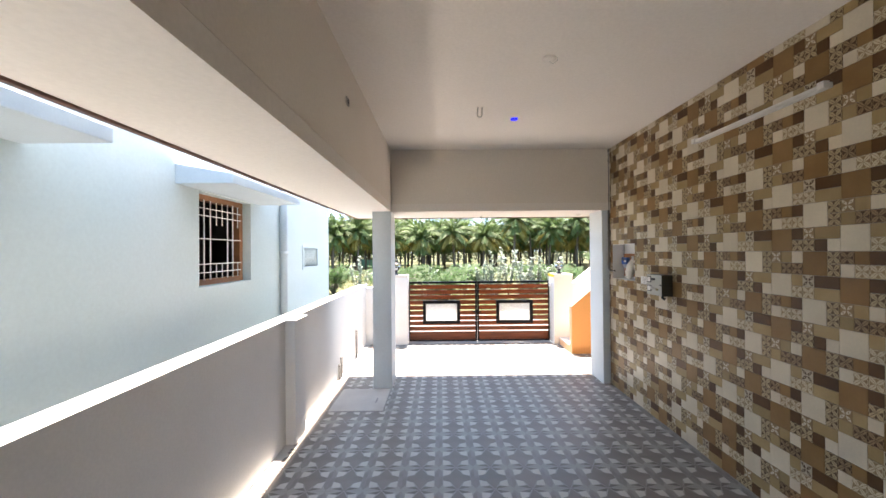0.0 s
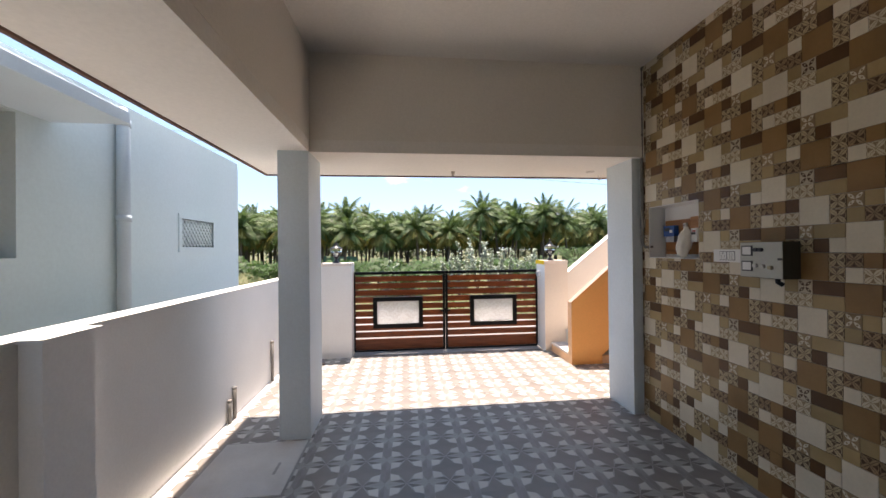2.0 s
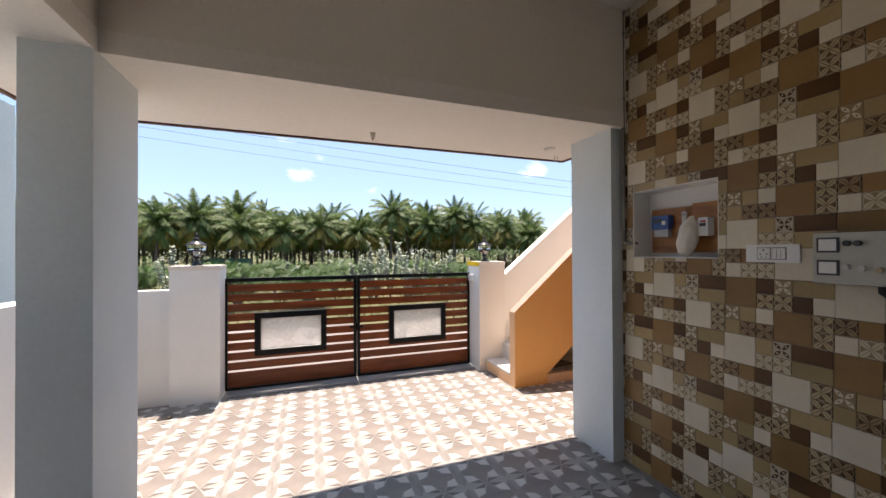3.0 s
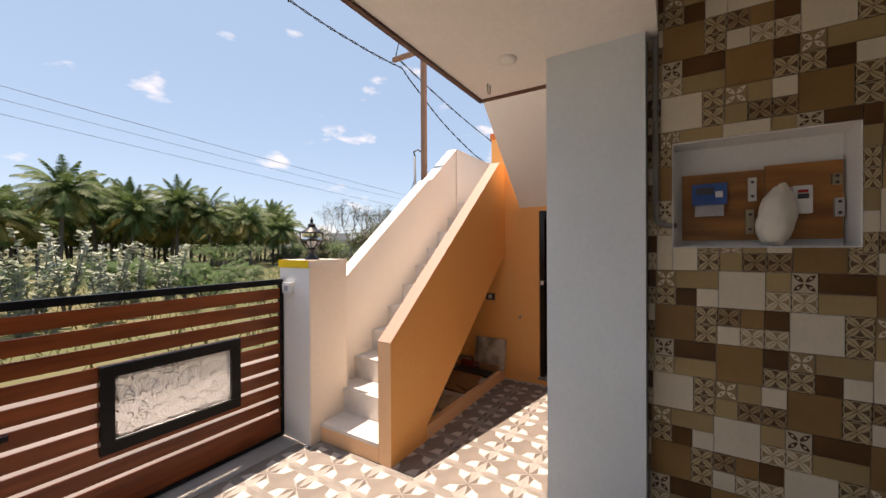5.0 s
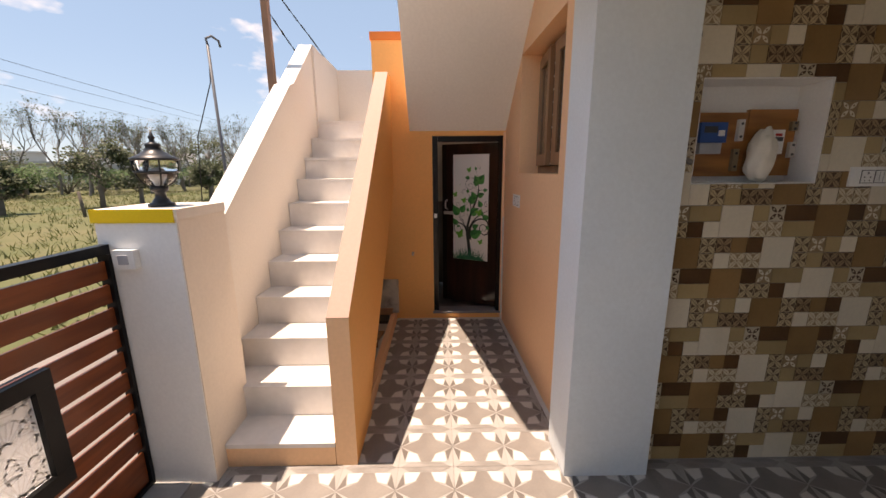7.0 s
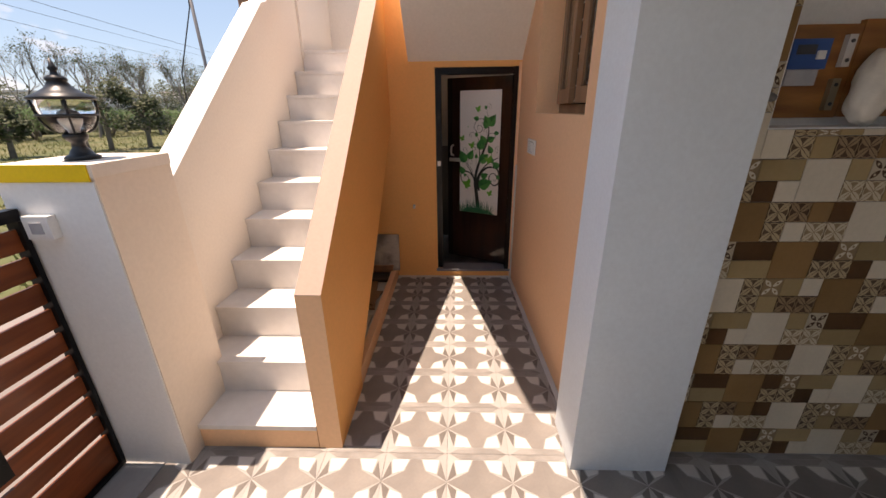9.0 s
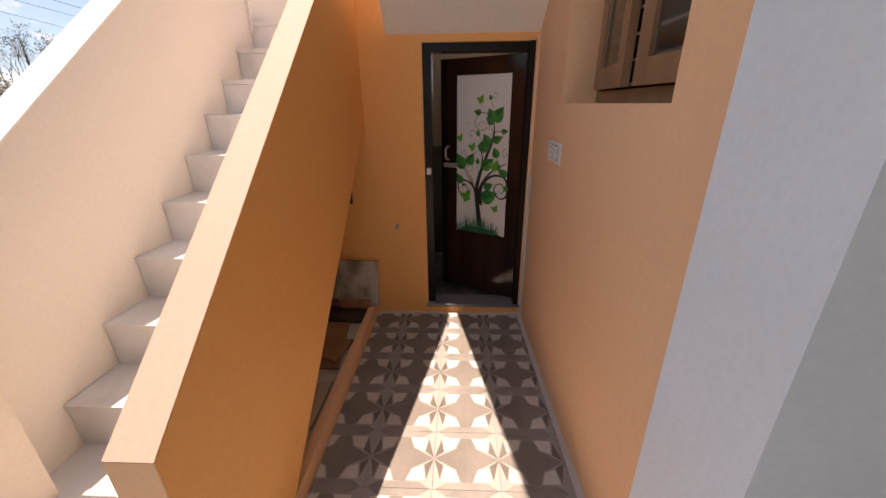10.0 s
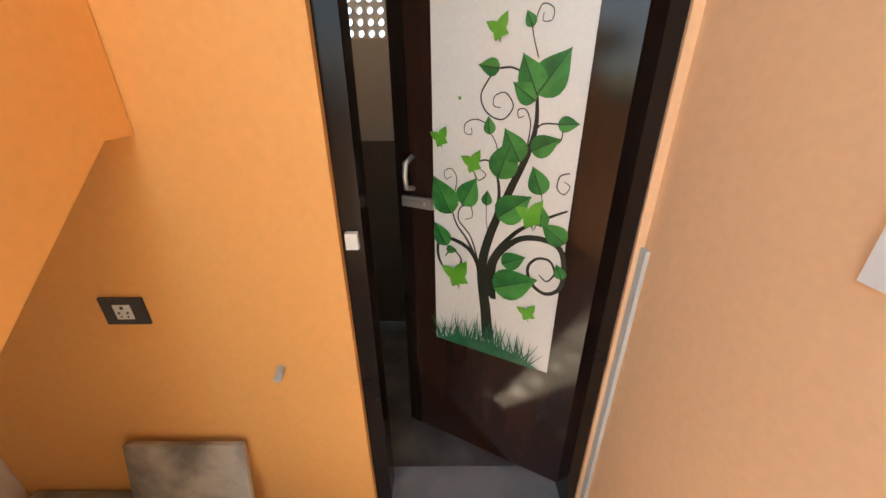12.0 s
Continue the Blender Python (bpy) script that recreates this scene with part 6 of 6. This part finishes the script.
cache = {}
rest_v, rest_f, rest_m, rest_uv = [], [], [], []
wrow = 0
z = 0.010
singles = 0
while z < CEIL - 0.01:
    pattern = ROW_A if wrow % 2 else ROW_B
    # each course steps on by three squares, and creeps a little as it was laid
    y = (5.022 + 3 * U * (wrow - 8 + (0 if wrow > 1 else 2)) - 0.0039 * (wrow - 8)) % (12 * U)
    y += 12 * U * math.ceil((5.268 - y) / (12 * U))
    while y > -1.9:
        for px, pz, pw, ph, key in pattern:
            y1, z0 = y - px * U, z + pz * COURSE / 2
            y0, z1 = y1 - pw * U, z0 + ph * COURSE / 2
            y0c, y1c, z1c = max(y0, -1.9), min(y1, 5.268), min(z1, CEIL)
            if y1c - y0c < 0.008 or z1c - z0 < 0.008:
                continue
            bits = [(y0c, y1c, z0, z1c)]
            if y1c > NY0 and y0c < NY1 and z1c > NZ0 and z0 < NZ1:
                # cut round the niche
                ya, yb = max(y0c, NY0), min(y1c, NY1)
                bits = [(y0c, NY0, z0, z1c), (NY1, y1c, z0, z1c), (ya, yb, z0, NZ0), (ya, yb, NZ1, z1c)]
            for q0, q1, r0, r1 in bits:
                w, h = q1 - q0, r1 - r0
                if w < 0.006 or h < 0.006:
                    continue
                if singles < 300 and q0 > 3.75 and 0.62 < r0 < 2.0:
                    ck = (key, round(w, 4), round(h, 4))
                    if ck not in cache:
                        cache[ck] = piece_mesh(key, w, h)
                    ob = new("wall_tile", cache[ck])
                    ob.location = (WX, q0, r0)
                    ob.parent = wall_tile
                    singles += 1
                else:
                    b0 = len(rest_v)
                    g, b = 0.0007, 0.0006
                    rest_v += [(WX, q0 + g, r0 + g), (WX, q1 - g, r0 + g), (WX, q1 - g, r1 - g), (WX, q0 + g, r1 - g), (WX - 0.004, q0 + g + b, r0 + g + b), (WX - 0.004, q1 - g - b, r0 + g + b), (WX - 0.004, q1 - g - b, r1 - g - b), (WX - 0.004, q0 + g + b, r1 - g - b)]
                    for f in ((7, 6, 5, 4), (0, 4, 5, 1), (1, 5, 6, 2), (2, 6, 7, 3), (3, 7, 4, 0)):
                        rest_f.append([b0 + i for i in f])
                        rest_m.append(TILE_KEYS.index(key))
                        for i in f:
                            c = rest_v[b0 + i]
                            rest_uv.append(((c[1] - q0) / w, (c[2] - r0) / h))
        y -= 12 * U
    z += COURSE
    wrow += 1
me = bpy.data.meshes.new("wall_tiles_rest")
me.from_pydata(rest_v, [], rest_f)
uvl = me.uv_layers.new(name="UVMap")
for i, q in enumerate(rest_uv):
    uvl.data[i].uv = q
for k in TILE_KEYS:
    me.materials.append(TILE_M[k])
for p_, mi in zip(me.polygons, rest_m):
    p_.material_index = mi
rest = new("wall_tiles", me)
rest.parent = wall_tile
tagged(rest, "brown, tan and cream patchwork tiles with flower prints", kind="stuff")

# ---- floor tiles ----
FM = [T_BASE, T_KITE, T_STAR, T_LENS, T_DARK]


def floor_tile_mesh(x0, x1, y0, y1):
    """One embossed tile, cut to the given part of the square -1..1 (local x, y)."""
    bm = bmesh.new()
    h = P / 2 - 0.0008

    def flat(pts, mi, zt):
        poly = [Vector((a, b, 0)) for a, b in pts]
        for axis, lim, sg in ((0, x0, 1), (0, x1, -1), (1, y0, 1), (1, y1, -1)):
            out = []
            for i, p in enumerate(poly):
                q = poly[(i + 1) % len(poly)]
                dp, dq = (p[axis] - lim) * sg, (q[axis] - lim) * sg
                if dp >= 0:
                    out.append(p)
                if (dp >= 0) != (dq >= 0):
                    out.append(p.lerp(q, dp / (dp - dq)))
            poly = out
            if len(poly) < 3:
                return
        f = bm.faces.new([bm.verts.new((p.x * h, p.y * h, zt)) for p in poly])
        f.normal_update()
        if f.normal.z < 0:
            f.normal_flip()
        f.material_index = mi

    flat([(-1, -1), (1, -1), (1, 1), (-1, 1)], 0, 0.0)
    # local x is the direction along which the petals stand at the ends
    flat([(0.77, 0), (0.77, 0.17), (0.36, 0.33), (0, 1.0), (-0.36, 0.33), (-0.77, 0.17), (-0.77, 0)], 2, 0.0010)
    flat([(-0.77, 0), (-0.77, -0.17), (-0.36, -0.33), (0, -1.0), (0.36, -0.33), (0.77, -0.17), (0.77, 0)], 2, 0.0010)
    for sx in (-1, 1):
        flat([(sx * 1.0, -0.92), (sx * 0.80, -0.60), (sx * 0.78, 0.0), (sx * 0.80, 0.60), (sx * 1.0, 0.92)], 3, 0.0012)
        for sy in (-1, 1):
            flat([(sx * 0.755, sy * 0.22), (sx * 0.745, sy * 0.75), (sx * 0.27, sy * 0.68), (sx * 0.38, sy * 0.36)], 1, 0.0014)
            flat([(sx * 0.70, sy * 0.80), (sx * 0.03, sy * 0.995), (sx * 0.24, sy * 0.71)], 4, 0.0011)
    me_ = bpy.data.meshes.new("floor_tile")
    bm.to_mesh(me_)
    bm.free()
    for m in FM:
        me_.materials.append(m)
    return me_


X0, Y0 = 3.663, 6.082
fcache = {}
count = 0
far = bmesh.new()
regions = ((-1.204, 2.418, -1.9, 5.27), (-1.204, 2.324, 5.27, 5.684), (-1.204, 2.414, 5.684, 7.498), (2.414, 4.333, 5.607, 6.720))
for rx0, rx1, ry0, ry1 in regions:
    for i in range(math.floor((rx0 - X0) / P - 1), math.ceil((rx1 - X0) / P + 1)):
        for j in range(math.floor((ry0 - Y0) / P - 1), math.ceil((ry1 - Y0) / P + 1)):
            cx, cy = X0 + i * P, Y0 + j * P
            c = [(rx0 - cx) / (P / 2), (rx1 - cx) / (P / 2), (ry0 - cy) / (P / 2), (ry1 - cy) / (P / 2)]
            c = [max(-1.0, min(1.0, q)) for q in c]
            if c[1] - c[0] < 0.02 or c[3] - c[2] < 0.02:
                continue
            ck = tuple(round(q, 3) for q in c)
            if ck not in fcache:
                fcache[ck] = floor_tile_mesh(*c)
            if count < 300 and cy > 2.4:
                ob = new("floor_tile", fcache[ck])
                ob.location = (cx, cy, 0.0)
                ob.parent = floor
                count += 1
            else:
                n0 = len(far.verts)
                far.from_mesh(fcache[ck])
                far.verts.ensure_lookup_table()
                for v in far.verts[n0:]:
                    v.co += Vector((cx, cy, 0.0))
fr_ = finish("floor_tiles", far, FM)
fr_.parent = floor
tagged(fr_, "grey and ivory star-pattern floor tiles", kind="stuff")
